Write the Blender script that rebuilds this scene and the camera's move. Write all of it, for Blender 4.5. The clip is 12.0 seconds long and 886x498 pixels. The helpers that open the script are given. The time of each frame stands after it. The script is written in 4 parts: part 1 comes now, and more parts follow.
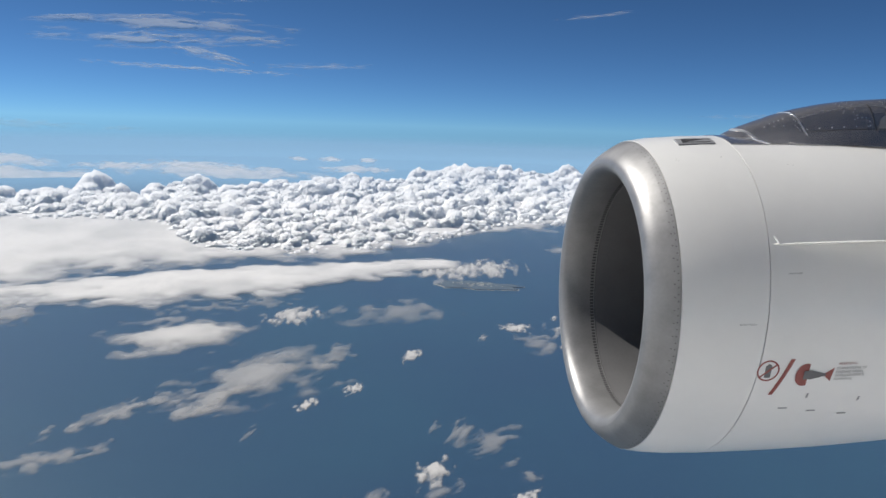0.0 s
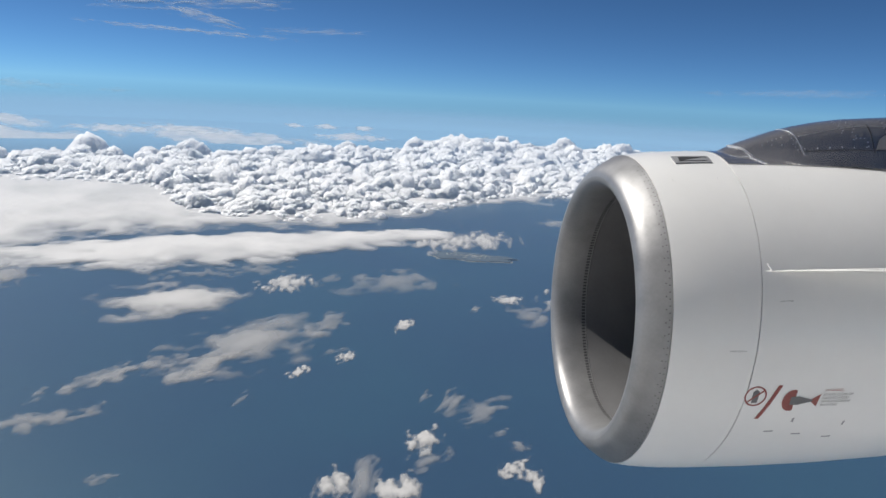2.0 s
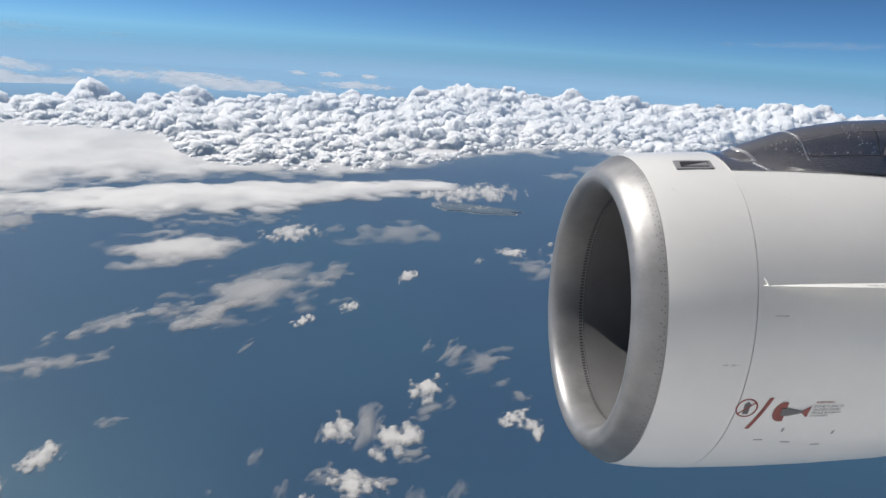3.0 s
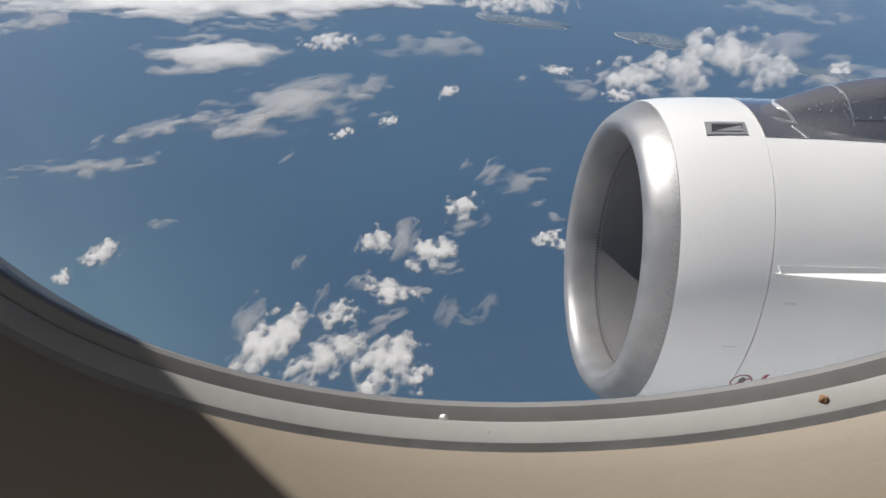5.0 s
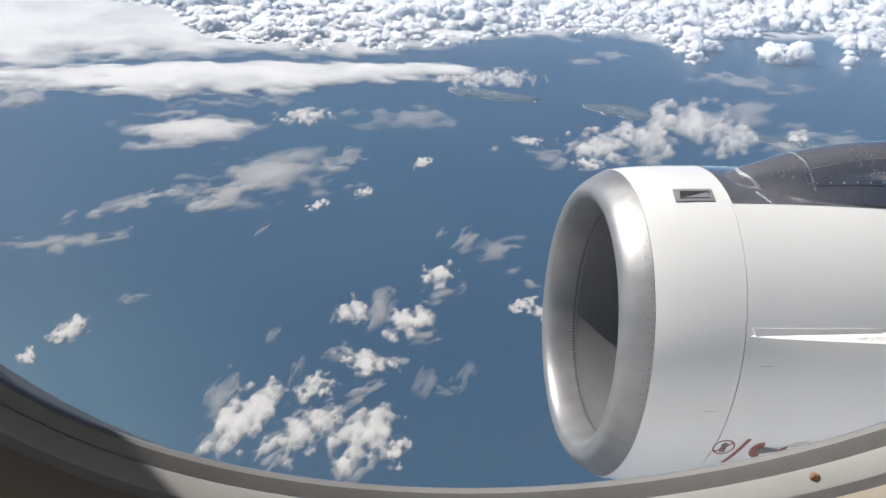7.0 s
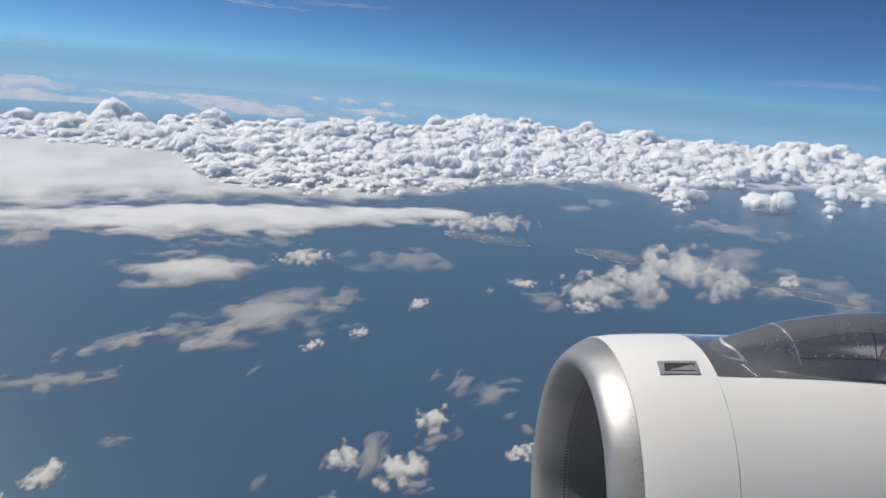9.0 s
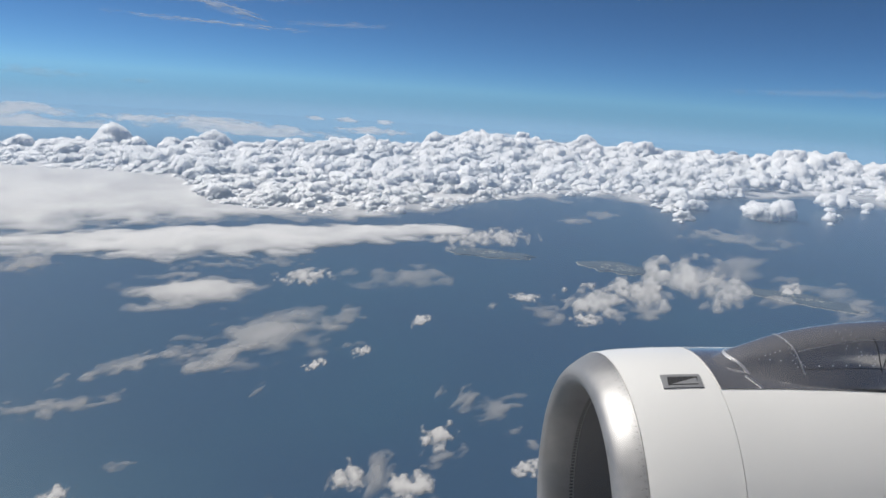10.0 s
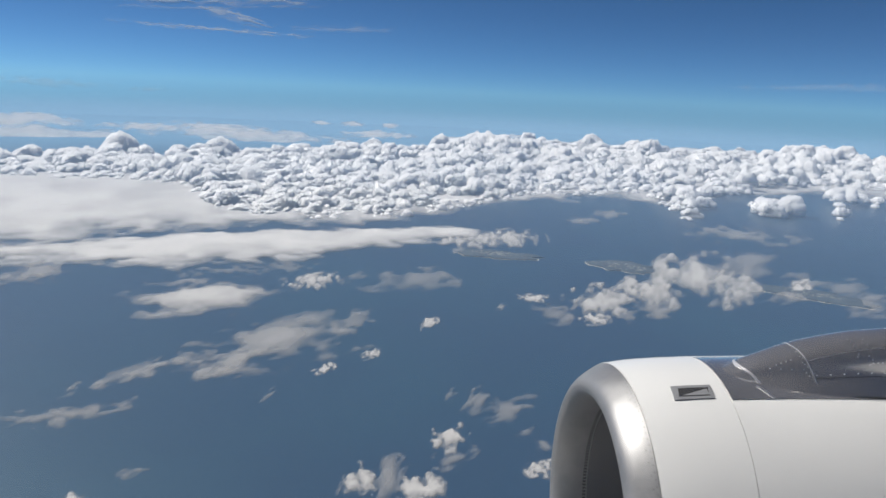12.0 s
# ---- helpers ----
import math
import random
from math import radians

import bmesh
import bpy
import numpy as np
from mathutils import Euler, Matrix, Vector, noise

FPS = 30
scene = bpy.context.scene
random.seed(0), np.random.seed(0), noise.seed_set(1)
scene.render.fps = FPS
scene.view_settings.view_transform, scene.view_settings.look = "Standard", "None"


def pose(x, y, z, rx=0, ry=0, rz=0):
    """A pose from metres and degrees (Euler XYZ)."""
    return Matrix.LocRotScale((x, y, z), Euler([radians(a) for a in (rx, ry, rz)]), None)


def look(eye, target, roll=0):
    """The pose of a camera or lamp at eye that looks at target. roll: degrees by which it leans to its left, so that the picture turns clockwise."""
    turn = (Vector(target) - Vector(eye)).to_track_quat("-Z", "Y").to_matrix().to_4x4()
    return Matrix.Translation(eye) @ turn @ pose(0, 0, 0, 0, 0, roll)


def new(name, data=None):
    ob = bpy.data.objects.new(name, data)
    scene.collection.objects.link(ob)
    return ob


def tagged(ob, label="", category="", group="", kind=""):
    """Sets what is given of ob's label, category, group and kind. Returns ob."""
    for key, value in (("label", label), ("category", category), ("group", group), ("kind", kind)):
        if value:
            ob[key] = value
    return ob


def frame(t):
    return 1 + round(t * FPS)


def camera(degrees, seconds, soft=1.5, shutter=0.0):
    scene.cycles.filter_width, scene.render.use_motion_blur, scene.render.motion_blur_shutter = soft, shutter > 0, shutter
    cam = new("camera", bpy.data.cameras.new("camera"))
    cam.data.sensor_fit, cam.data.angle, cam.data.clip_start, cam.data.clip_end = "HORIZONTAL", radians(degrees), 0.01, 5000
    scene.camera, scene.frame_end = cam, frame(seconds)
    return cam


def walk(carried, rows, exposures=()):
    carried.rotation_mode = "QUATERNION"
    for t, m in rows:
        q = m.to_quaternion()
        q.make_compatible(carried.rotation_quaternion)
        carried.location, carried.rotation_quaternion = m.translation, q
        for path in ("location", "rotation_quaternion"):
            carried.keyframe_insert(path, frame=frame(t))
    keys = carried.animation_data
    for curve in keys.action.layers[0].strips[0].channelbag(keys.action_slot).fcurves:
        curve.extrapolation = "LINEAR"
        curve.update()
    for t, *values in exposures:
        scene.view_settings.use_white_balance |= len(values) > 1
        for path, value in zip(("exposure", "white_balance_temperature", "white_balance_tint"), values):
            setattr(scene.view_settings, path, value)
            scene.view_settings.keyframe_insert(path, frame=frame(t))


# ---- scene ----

# Axes: x runs aft along the aircraft, y outboard, z up; the eye at the cabin window is the origin.
# The aircraft flies slightly banked over the level sea.
# The sea, the islands and the clouds stand at a reduced scale so that they lie within the clip range.
cam = camera(66.47, 12.0)
PATH = [
    (0, -0.114, -0.539, -1.409, -10.26, -1.80, -0.01),
    (0.5, -0.115, -0.533, -1.384, -13.16, -2.10, -0.54),
    (1, -0.128, -0.519, -1.344, -13.73, -2.66, -0.21),
    (1.5, -0.123, -0.498, -1.258, -13.71, -3.17, 0.51),
    (2, -0.117, -0.465, -1.138, -12.73, -3.15, -0.23),
    (2.5, -0.113, -0.425, -1.005, -13.79, -3.24, -0.29),
    (2.7, -0.104, -0.403, -0.932, -14.97, -3.44, -0.07),
    (3.1, -0.085, -0.352, -0.776, -17.49, -3.85, 0.41),
    (3.5, -0.069, -0.299, -0.632, -19.87, -4.23, 0.89),
    (3.8, -0.057, -0.259, -0.531, -21.59, -4.50, 1.24),
    (4, -0.048, -0.225, -0.450, -22.92, -4.69, 1.53),
    (4.22, -0.002, -0.011, -0.019, -29.12, -5.08, 2.96),
    (4.5, 0.001, -0.000, 0.010, -29.74, -5.25, 3.10),
    (5, -0.000, -0.000, 0.001, -32.60, -4.51, 4.22),
    (5.5, 0.000, 0.000, 0.000, -32.34, -5.13, 3.35),
    (6, -0.001, -0.000, 0.002, -32.22, -5.24, 2.61),
    (6.5, -0.003, -0.000, 0.005, -31.08, -4.64, 2.46),
    (7, -0.004, -0.000, 0.006, -26.59, -4.54, 1.92),
    (7.25, 0.024, 0.017, 0.042, -23.66, -5.02, 2.04),
    (7.5, 0.060, 0.043, 0.103, -20.98, -5.41, 2.27),
    (9.5, 0.068, 0.086, 0.173, -14.22, -4.82, 1.57),
    (10, 0.075, 0.091, 0.184, -13.29, -3.90, 1.53),
    (10.5, 0.066, 0.094, 0.211, -12.26, -3.34, 1.43),
    (11, 0.066, 0.093, 0.234, -12.69, -3.01, 1.75),
    (11.5, 0.063, 0.092, 0.256, -12.55, -2.90, 1.47),
    (12, 0.066, 0.092, 0.269, -13.14, -2.73, 1.92),
]
walk(cam, [(t, pose(x, y, z, 90 + pitch, roll, yaw)) for t, x, y, z, pitch, roll, yaw in PATH],
     exposures=[(0.0, 0.38), (2.7, 0.38), (4.3, 0.45), (5.0, 0.55), (5.6, 0.72), (6.6, 0.72), (7.6, 0.5), (9.4, 0.3), (12.0, 0.3)])

BANK = pose(0, 0, 0, 1.588, -1.717, -0.61)

# ---- world and sun ----
SUN_AZ, SUN_EL = -65.5, 46.0  # degrees: azimuth from +y towards +x, height
world = bpy.data.worlds.new("sky")
scene.world = world
world.use_nodes = True
wn, wl = world.node_tree.nodes, world.node_tree.links
sky = wn.new("ShaderNodeTexSky")
sky.sky_type = "NISHITA"
sky.sun_disc = False
sky.sun_elevation = radians(SUN_EL)
sky.sun_rotation = radians(SUN_AZ)
sky.altitude = 11000
sky.air_density = 1.3
sky.dust_density = 0.0
sky.ozone_density = 1.0
tint = wn.new("ShaderNodeMix")
tint.data_type, tint.blend_type = "RGBA", "MULTIPLY"
tint.inputs[0].default_value = 1.0
tint.inputs[7].default_value = (0.56, 0.92, 1.17, 1)
wl.new(sky.outputs[0], tint.inputs[6])
wl.new(tint.outputs[2], wn["Background"].inputs[0])
wn["Background"].inputs[1].default_value = 0.053

sun = new("sun", bpy.data.lights.new("sun", "SUN"))
sun.data.energy = 4.2
sun.data.angle = radians(0.53)
sun.data.color = (1.0, 0.955, 0.88)
sa, se = radians(SUN_AZ), radians(SUN_EL)
sun_from = Vector((math.sin(sa) * math.cos(se), math.cos(sa) * math.cos(se), math.sin(se)))
sun.matrix_world = look(sun_from * 50, (0, 0, 0))


# fill lamp added under the cabin ceiling to brighten the shaded window reveal
panel = new("cabin_fill_light", bpy.data.lights.new("cabin_fill_light", "AREA"))
panel.data.shape, panel.data.size, panel.data.size_y = "RECTANGLE", 2.4, 0.5
panel.data.energy = 7.0
panel.data.color = (1.0, 0.97, 0.93)
panel.matrix_world = BANK @ look((0, -1.3, 0.64), (0, -0.6, -0.6))


# ---- materials ----
def material(name, base=(0.8, 0.8, 0.8), rough=0.5, metal=0.0, coat=0.0, vary=0.0, scale=3.0, stretch=(1, 1, 1),
             bump=0.0, bump_scale=60.0, rough_vary=0.0, tint=None):
    m = bpy.data.materials.new(name)
    m.use_nodes = True
    n, l = m.node_tree.nodes, m.node_tree.links
    p = n["Principled BSDF"]
    p.inputs["Base Color"].default_value = (*base, 1)
    p.inputs["Roughness"].default_value = rough
    p.inputs["Metallic"].default_value = metal
    p.inputs["Coat Weight"].default_value = coat
    p.inputs["Coat Roughness"].default_value = 0.12
    co = n.new("ShaderNodeTexCoord")
    mp = n.new("ShaderNodeMapping")
    mp.inputs["Scale"].default_value = stretch
    l.new(co.outputs["Object"], mp.inputs[0])
    if vary or rough_vary:
        big, fine = n.new("ShaderNodeTexNoise"), n.new("ShaderNodeTexNoise")
        big.inputs["Scale"].default_value, big.inputs["Detail"].default_value = scale, 6
        fine.inputs["Scale"].default_value, fine.inputs["Detail"].default_value = scale * 9, 4
        l.new(mp.outputs[0], big.inputs[0])
        l.new(mp.outputs[0], fine.inputs[0])
        add = n.new("ShaderNodeMath")
        add.operation = "MULTIPLY_ADD"
        add.inputs[1].default_value = 0.35
        l.new(fine.outputs[0], add.inputs[0])
        l.new(big.outputs[0], add.inputs[2])
        ramp = n.new("ShaderNodeMapRange")
        ramp.inputs[1].default_value, ramp.inputs[2].default_value = 0.4, 0.95
        l.new(add.outputs[0], ramp.inputs[0])
        mix = n.new("ShaderNodeMix")
        mix.data_type = "RGBA"
        low = tint or tuple(c * (1 - vary) for c in base)
        high = tuple(min(1, c * (1 + vary * 0.5)) for c in base)
        mix.inputs[6].default_value, mix.inputs[7].default_value = (*low, 1), (*high, 1)
        l.new(ramp.outputs[0], mix.inputs[0])
        l.new(mix.outputs[2], p.inputs["Base Color"])
        if rough_vary:
            rr = n.new("ShaderNodeMapRange")
            rr.inputs[3].default_value, rr.inputs[4].default_value = rough - rough_vary, rough + rough_vary
            l.new(ramp.outputs[0], rr.inputs[0])
            l.new(rr.outputs[0], p.inputs["Roughness"])
    if bump:
        bn, b = n.new("ShaderNodeTexNoise"), n.new("ShaderNodeBump")
        bn.inputs["Scale"].default_value, bn.inputs["Detail"].default_value = bump_scale, 5
        b.inputs["Strength"].default_value, b.inputs["Distance"].default_value = bump, 0.01
        l.new(mp.outputs[0], bn.inputs[0])
        l.new(bn.outputs[0], b.inputs["Height"])
        l.new(b.outputs[0], p.inputs["Normal"])
    return m


def cloud_material(name, white=0.6, lift=0.5, relief=0.0, grain=10.0, through_light=0.0, soft=True, depth=0.0):
    """White droplets; the mesh attribute 'cover' says how closed the cloud is. lift turns the shading towards the open sky."""
    m = bpy.data.materials.new(name)
    m.use_nodes = True
    n, l = m.node_tree.nodes, m.node_tree.links
    n.remove(n["Principled BSDF"])
    geo = n.new("ShaderNodeNewGeometry")
    df = n.new("ShaderNodeBsdfPrincipled") if depth else n.new("ShaderNodeBsdfDiffuse")
    if depth:
        # light wanders this many metres through the droplets
        df.inputs["Roughness"].default_value, df.inputs["Specular IOR Level"].default_value = 1.0, 0.0
        df.inputs["Subsurface Weight"].default_value, df.inputs["Subsurface Scale"].default_value = 1.0, depth
        df.inputs["Subsurface Radius"].default_value = (1.0, 1.0, 1.0)
    noise_a, tone = n.new("ShaderNodeTexNoise"), n.new("ShaderNodeMix")
    noise_a.inputs["Scale"].default_value, noise_a.inputs["Detail"].default_value = 0.35 / grain, 6
    l.new(geo.outputs["Position"], noise_a.inputs[0])
    tone.data_type = "RGBA"
    tone.inputs[6].default_value, tone.inputs[7].default_value = (white * 0.96, white * 0.94, white * 0.92, 1), (white * 1.06, white * 1.03, white * 0.99, 1)
    l.new(noise_a.outputs[0], tone.inputs[0])
    l.new(tone.outputs[2], df.inputs[0])
    turn = n.new("ShaderNodeVectorMath")
    turn.operation = "MULTIPLY_ADD"
    turn.inputs[1].default_value = (1 - lift, 1 - lift, 1 - lift)
    turn.inputs[2].default_value = (0, 0, lift)
    if relief:
        fine, b = n.new("ShaderNodeTexNoise"), n.new("ShaderNodeBump")
        fine.inputs["Scale"].default_value, fine.inputs["Detail"].default_value, fine.inputs["Roughness"].default_value = 1.0 / grain, 6, 0.6
        b.inputs["Strength"].default_value, b.inputs["Distance"].default_value = relief, grain * 0.5
        l.new(geo.outputs["Position"], fine.inputs[0])
        l.new(fine.outputs[0], b.inputs["Height"])
        l.new(b.outputs[0], turn.inputs[0])
    else:
        l.new(geo.outputs["Normal"], turn.inputs[0])
    unit = n.new("ShaderNodeVectorMath")
    unit.operation = "NORMALIZE"
    l.new(turn.outputs[0], unit.inputs[0])
    l.new(unit.outputs[0], df.inputs["Normal"])
    out = df.outputs[0]
    if through_light:
        # thin cloud lets the sun through to its underside
        tl, mx = n.new("ShaderNodeBsdfTranslucent"), n.new("ShaderNodeMixShader")
        l.new(tone.outputs[2], tl.inputs[0])
        mx.inputs[0].default_value = through_light
        l.new(out, mx.inputs[1])
        l.new(tl.outputs[0], mx.inputs[2])
        out = mx.outputs[0]
    if soft:
        at, tr, ov = n.new("ShaderNodeAttribute"), n.new("ShaderNodeBsdfTransparent"), n.new("ShaderNodeMixShader")
        at.attribute_name = "cover"
        l.new(at.outputs["Fac"], ov.inputs[0])
        l.new(tr.outputs[0], ov.inputs[1])
        l.new(out, ov.inputs[2])
        out = ov.outputs[0]
    l.new(out, n["Material Output"].inputs["Surface"])
    return m


WHITE = material("white_paint", (0.78, 0.78, 0.77), 0.32, 0, 0.35, vary=0.04, scale=1.2, rough_vary=0.025)
LIP = material("bare_aluminium", (0.27, 0.27, 0.275), 0.46, 0.55, vary=0.22, scale=6.0, rough_vary=0.05, bump=0.015, bump_scale=9)
BARREL = material("grey_acoustic_liner", (0.125, 0.125, 0.13), 0.6, 0.1, vary=0.15, scale=4)
GREY_GLOSS = material("dark_grey_metal_paint", (0.47, 0.455, 0.45), 0.16, 0.75, 0.5, vary=0.25, scale=2.5, stretch=(0.5, 1, 1), rough_vary=0.06)
DARK = material("dark_gap", (0.02, 0.02, 0.022), 0.7)
RIVET = material("rivet_dark", (0.08, 0.08, 0.085), 0.5, 0.4)
STEEL = material("bright_steel", (0.85, 0.85, 0.85), 0.45, 1.0, vary=0.1, scale=20)
PLATE = material("grey_frame_paint", (0.3, 0.305, 0.315), 0.45, 0.2, vary=0.15, scale=12)
PANEL = material("light_grey_panel_paint", (0.34, 0.33, 0.33), 0.35, 0.3, 0.2, vary=0.15, scale=6)
RED = material("red_marking", (0.27, 0.065, 0.055), 0.45, vary=0.2, scale=30)
BLACK = material("black_marking", (0.13, 0.13, 0.135), 0.5)
CREAM = material("cream_cabin_plastic", (0.21, 0.175, 0.135), 0.55, vary=0.06, scale=8, bump=0.03, bump_scale=260)
SHELL = material("cabin_lining", (0.45, 0.42, 0.38), 0.7, vary=0.08, scale=3)
SEAL = material("black_rubber_seal", (0.16, 0.16, 0.165), 0.7, vary=0.3, scale=30)
EDGE = material("weathered_grey_edge", (0.175, 0.175, 0.178), 0.6, vary=0.2, scale=20)
SHADED_SURROUND = material("shade_dark_surround", (0.045, 0.045, 0.05), 0.6, vary=0.2, scale=20)
RING = material("satin_grey_ring", (0.27, 0.268, 0.265), 0.65, 0.0, vary=0.15, scale=25, rough_vary=0.08)
STAIN = material("brown_stain", (0.22, 0.12, 0.06), 0.8, vary=0.3, scale=80)

HEAD = cloud_material("cumulus_head", 0.79, 0.9, relief=0.4, grain=6.0, depth=60.0)
DECK = cloud_material("cloud_deck", 0.70, 0.6, relief=0.45, grain=40.0)
PUFF = cloud_material("small_cumulus", 0.57, 0.8)
THIN = cloud_material("thin_stratus", 0.5, 0.88)
LAYER = cloud_material("cloud_layer", 0.6, 0.8)
CIRRUS = cloud_material("cirrus", 0.66, 0.8, through_light=0.5)


def sea_material():
    m = bpy.data.materials.new("open_sea")
    m.use_nodes = True
    n, l = m.node_tree.nodes, m.node_tree.links
    p = n["Principled BSDF"]
    geo = n.new("ShaderNodeNewGeometry")
    a, b, c = (n.new("ShaderNodeTexNoise") for _ in range(3))
    a.inputs["Scale"].default_value, a.inputs["Detail"].default_value = 0.004, 5
    b.inputs["Scale"].default_value, b.inputs["Detail"].default_value = 0.05, 6
    c.inputs["Scale"].default_value, c.inputs["Detail"].default_value = 0.8, 4
    for node in (a, b, c):
        l.new(geo.outputs["Position"], node.inputs[0])
    mix = n.new("ShaderNodeMix")
    mix.data_type = "RGBA"
    mix.inputs[6].default_value, mix.inputs[7].default_value = (0.019, 0.054, 0.105, 1), (0.021, 0.066, 0.113, 1)
    s = n.new("ShaderNodeMapRange")
    s.inputs[1].default_value, s.inputs[2].default_value = 0.35, 0.65
    l.new(a.outputs[0], s.inputs[0])
    l.new(s.outputs[0], mix.inputs[0])
    far = n.new("ShaderNodeVectorMath")
    far.operation = "DISTANCE"
    far.inputs[1].default_value = (-230, 235, -250)
    l.new(geo.outputs["Position"], far.inputs[0])
    reef = n.new("ShaderNodeMapRange")
    reef.interpolation_type = "SMOOTHSTEP"
    reef.inputs[1].default_value, reef.inputs[2].default_value, reef.inputs[3].default_value, reef.inputs[4].default_value = 30, 210, 0.8, 0.0
    l.new(far.outputs["Value"], reef.inputs[0])
    shoal = n.new("ShaderNodeMix")
    shoal.data_type = "RGBA"
    shoal.inputs[7].default_value = (0.029, 0.09, 0.135, 1)
    l.new(reef.outputs[0], shoal.inputs[0])
    l.new(mix.outputs[2], shoal.inputs[6])
    l.new(shoal.outputs[2], p.inputs["Base Color"])
    p.inputs["Roughness"].default_value = 0.36
    p.inputs["IOR"].default_value = 1.5
    add = n.new("ShaderNodeMath")
    add.operation = "MULTIPLY_ADD"
    add.inputs[1].default_value = 0.25
    l.new(c.outputs[0], add.inputs[0])
    l.new(b.outputs[0], add.inputs[2])
    bp = n.new("ShaderNodeBump")
    bp.inputs["Strength"].default_value, bp.inputs["Distance"].default_value = 0.18, 1.2
    l.new(add.outputs[0], bp.inputs["Height"])
    l.new(bp.outputs[0], p.inputs["Normal"])
    return m


def glass_material():
    m = bpy.data.materials.new("window_acrylic")
    m.use_nodes = True
    n, l = m.node_tree.nodes, m.node_tree.links
    n.remove(n["Principled BSDF"])
    tr, gl, mx = n.new("ShaderNodeBsdfTransparent"), n.new("ShaderNodeBsdfGlossy"), n.new("ShaderNodeMixShader")
    gl.inputs["Roughness"].default_value = 0.05
    mx.inputs[0].default_value = 0.03
    sc, mv = n.new("ShaderNodeBsdfTranslucent"), n.new("ShaderNodeMixShader")
    sc.inputs[0].default_value = (0.9, 0.93, 1.0, 1)
    mv.inputs[0].default_value = 0.018
    l.new(tr.outputs[0], mx.inputs[1])
    l.new(gl.outputs[0], mx.inputs[2])
    l.new(mx.outputs[0], mv.inputs[1])
    l.new(sc.outputs[0], mv.inputs[2])
    l.new(mv.outputs[0], n["Material Output"].inputs["Surface"])
    return m


SEA, GLASS = sea_material(), glass_material()
# the bluish cast of distance haze is mixed into the scrub colour
LAND = material("haze_blue_scrub", (0.055, 0.08, 0.1), 0.9, vary=0.5, scale=0.05, tint=(0.04, 0.06, 0.085))
SAND = material("pale_sand", (0.5, 0.47, 0.4), 0.9, vary=0.2, scale=0.1)


# ---- mesh helpers ----
def mesh_of(bm, name, mat, smooth=True):
    bmesh.ops.recalc_face_normals(bm, faces=bm.faces)
    me = bpy.data.meshes.new(name)
    bm.to_mesh(me)
    bm.free()
    me.materials.append(mat)
    if smooth:
        me.shade_smooth()
        me.set_sharp_from_angle(angle=radians(32))
    return me


def part(name, bm, mat, parent, label="", smooth=True):
    ob = new(name, mesh_of(bm, name, mat, smooth))
    ob.parent = parent
    return tagged(ob, label)


def thing(name, m, label, category, group=""):
    ob = new(name)
    ob.matrix_world = m
    ob.empty_display_size = 0.2
    return tagged(ob, label, category, group)


def bm_new():
    return bmesh.new()


def loft(bm, loops, closed=True, cap=False):
    """Skin between successive loops of equal length."""
    rows = [[bm.verts.new(p) for p in lp] for lp in loops]
    for a, b in zip(rows, rows[1:]):
        n = len(a)
        for i in range(n if closed else n - 1):
            j = (i + 1) % n
            bm.faces.new((a[i], a[j], b[j], b[i]))
    if cap:
        bm.faces.new(rows[0][::-1])
        bm.faces.new(rows[-1])
    return rows


def box(bm, lo, hi):
    r = bmesh.ops.create_cube(bm, size=1.0)["verts"]
    for v in r:
        for i in range(3):
            v.co[i] = lo[i] if v.co[i] < 0 else hi[i]
    return r


def from_arrays(name, verts, faces, mat, cover=None):
    me = bpy.data.meshes.new(name)
    me.vertices.add(len(verts))
    me.vertices.foreach_set("co", np.asarray(verts, dtype=np.float32).ravel())
    faces = np.asarray(faces, dtype=np.int32)
    me.loops.add(faces.size)
    me.loops.foreach_set("vertex_index", faces.ravel())
    me.polygons.add(len(faces))
    me.polygons.foreach_set("loop_start", np.arange(0, faces.size, faces.shape[1], dtype=np.int32))
    me.update(calc_edges=True)
    me.validate()
    if cover is not None:
        me.attributes.new("cover", "FLOAT", "POINT").data.foreach_set("value", np.asarray(cover, dtype=np.float32))
    me.materials.append(mat)
    me.shade_smooth()
    return me


# ---- noise on arrays ----
def lattice(ix, iy, seed):
    h = (ix.astype(np.int64) * 374761393 + iy.astype(np.int64) * 668265263 + seed * 144665) & 0x7FFFFFFF
    h = ((h ^ (h >> 13)) * 1274126177) & 0x7FFFFFFF
    h = h ^ (h >> 16)
    return (h & 0xFFFFF) / float(0xFFFFF)


def value_noise(x, y, seed):
    ix, iy = np.floor(x), np.floor(y)
    fx, fy = x - ix, y - iy
    fx, fy = fx * fx * (3 - 2 * fx), fy * fy * (3 - 2 * fy)
    a, b = lattice(ix, iy, seed), lattice(ix + 1, iy, seed)
    c, d = lattice(ix, iy + 1, seed), lattice(ix + 1, iy + 1, seed)
    return (a * (1 - fx) + b * fx) * (1 - fy) + (c * (1 - fx) + d * fx) * fy


def fbm(x, y, seed, octaves=4):
    total, amp, norm = 0, 1.0, 0
    for o in range(octaves):
        total = total + amp * value_noise(x * 2 ** o, y * 2 ** o, seed + o * 17)
        norm += amp
        amp *= 0.5
    return total / norm


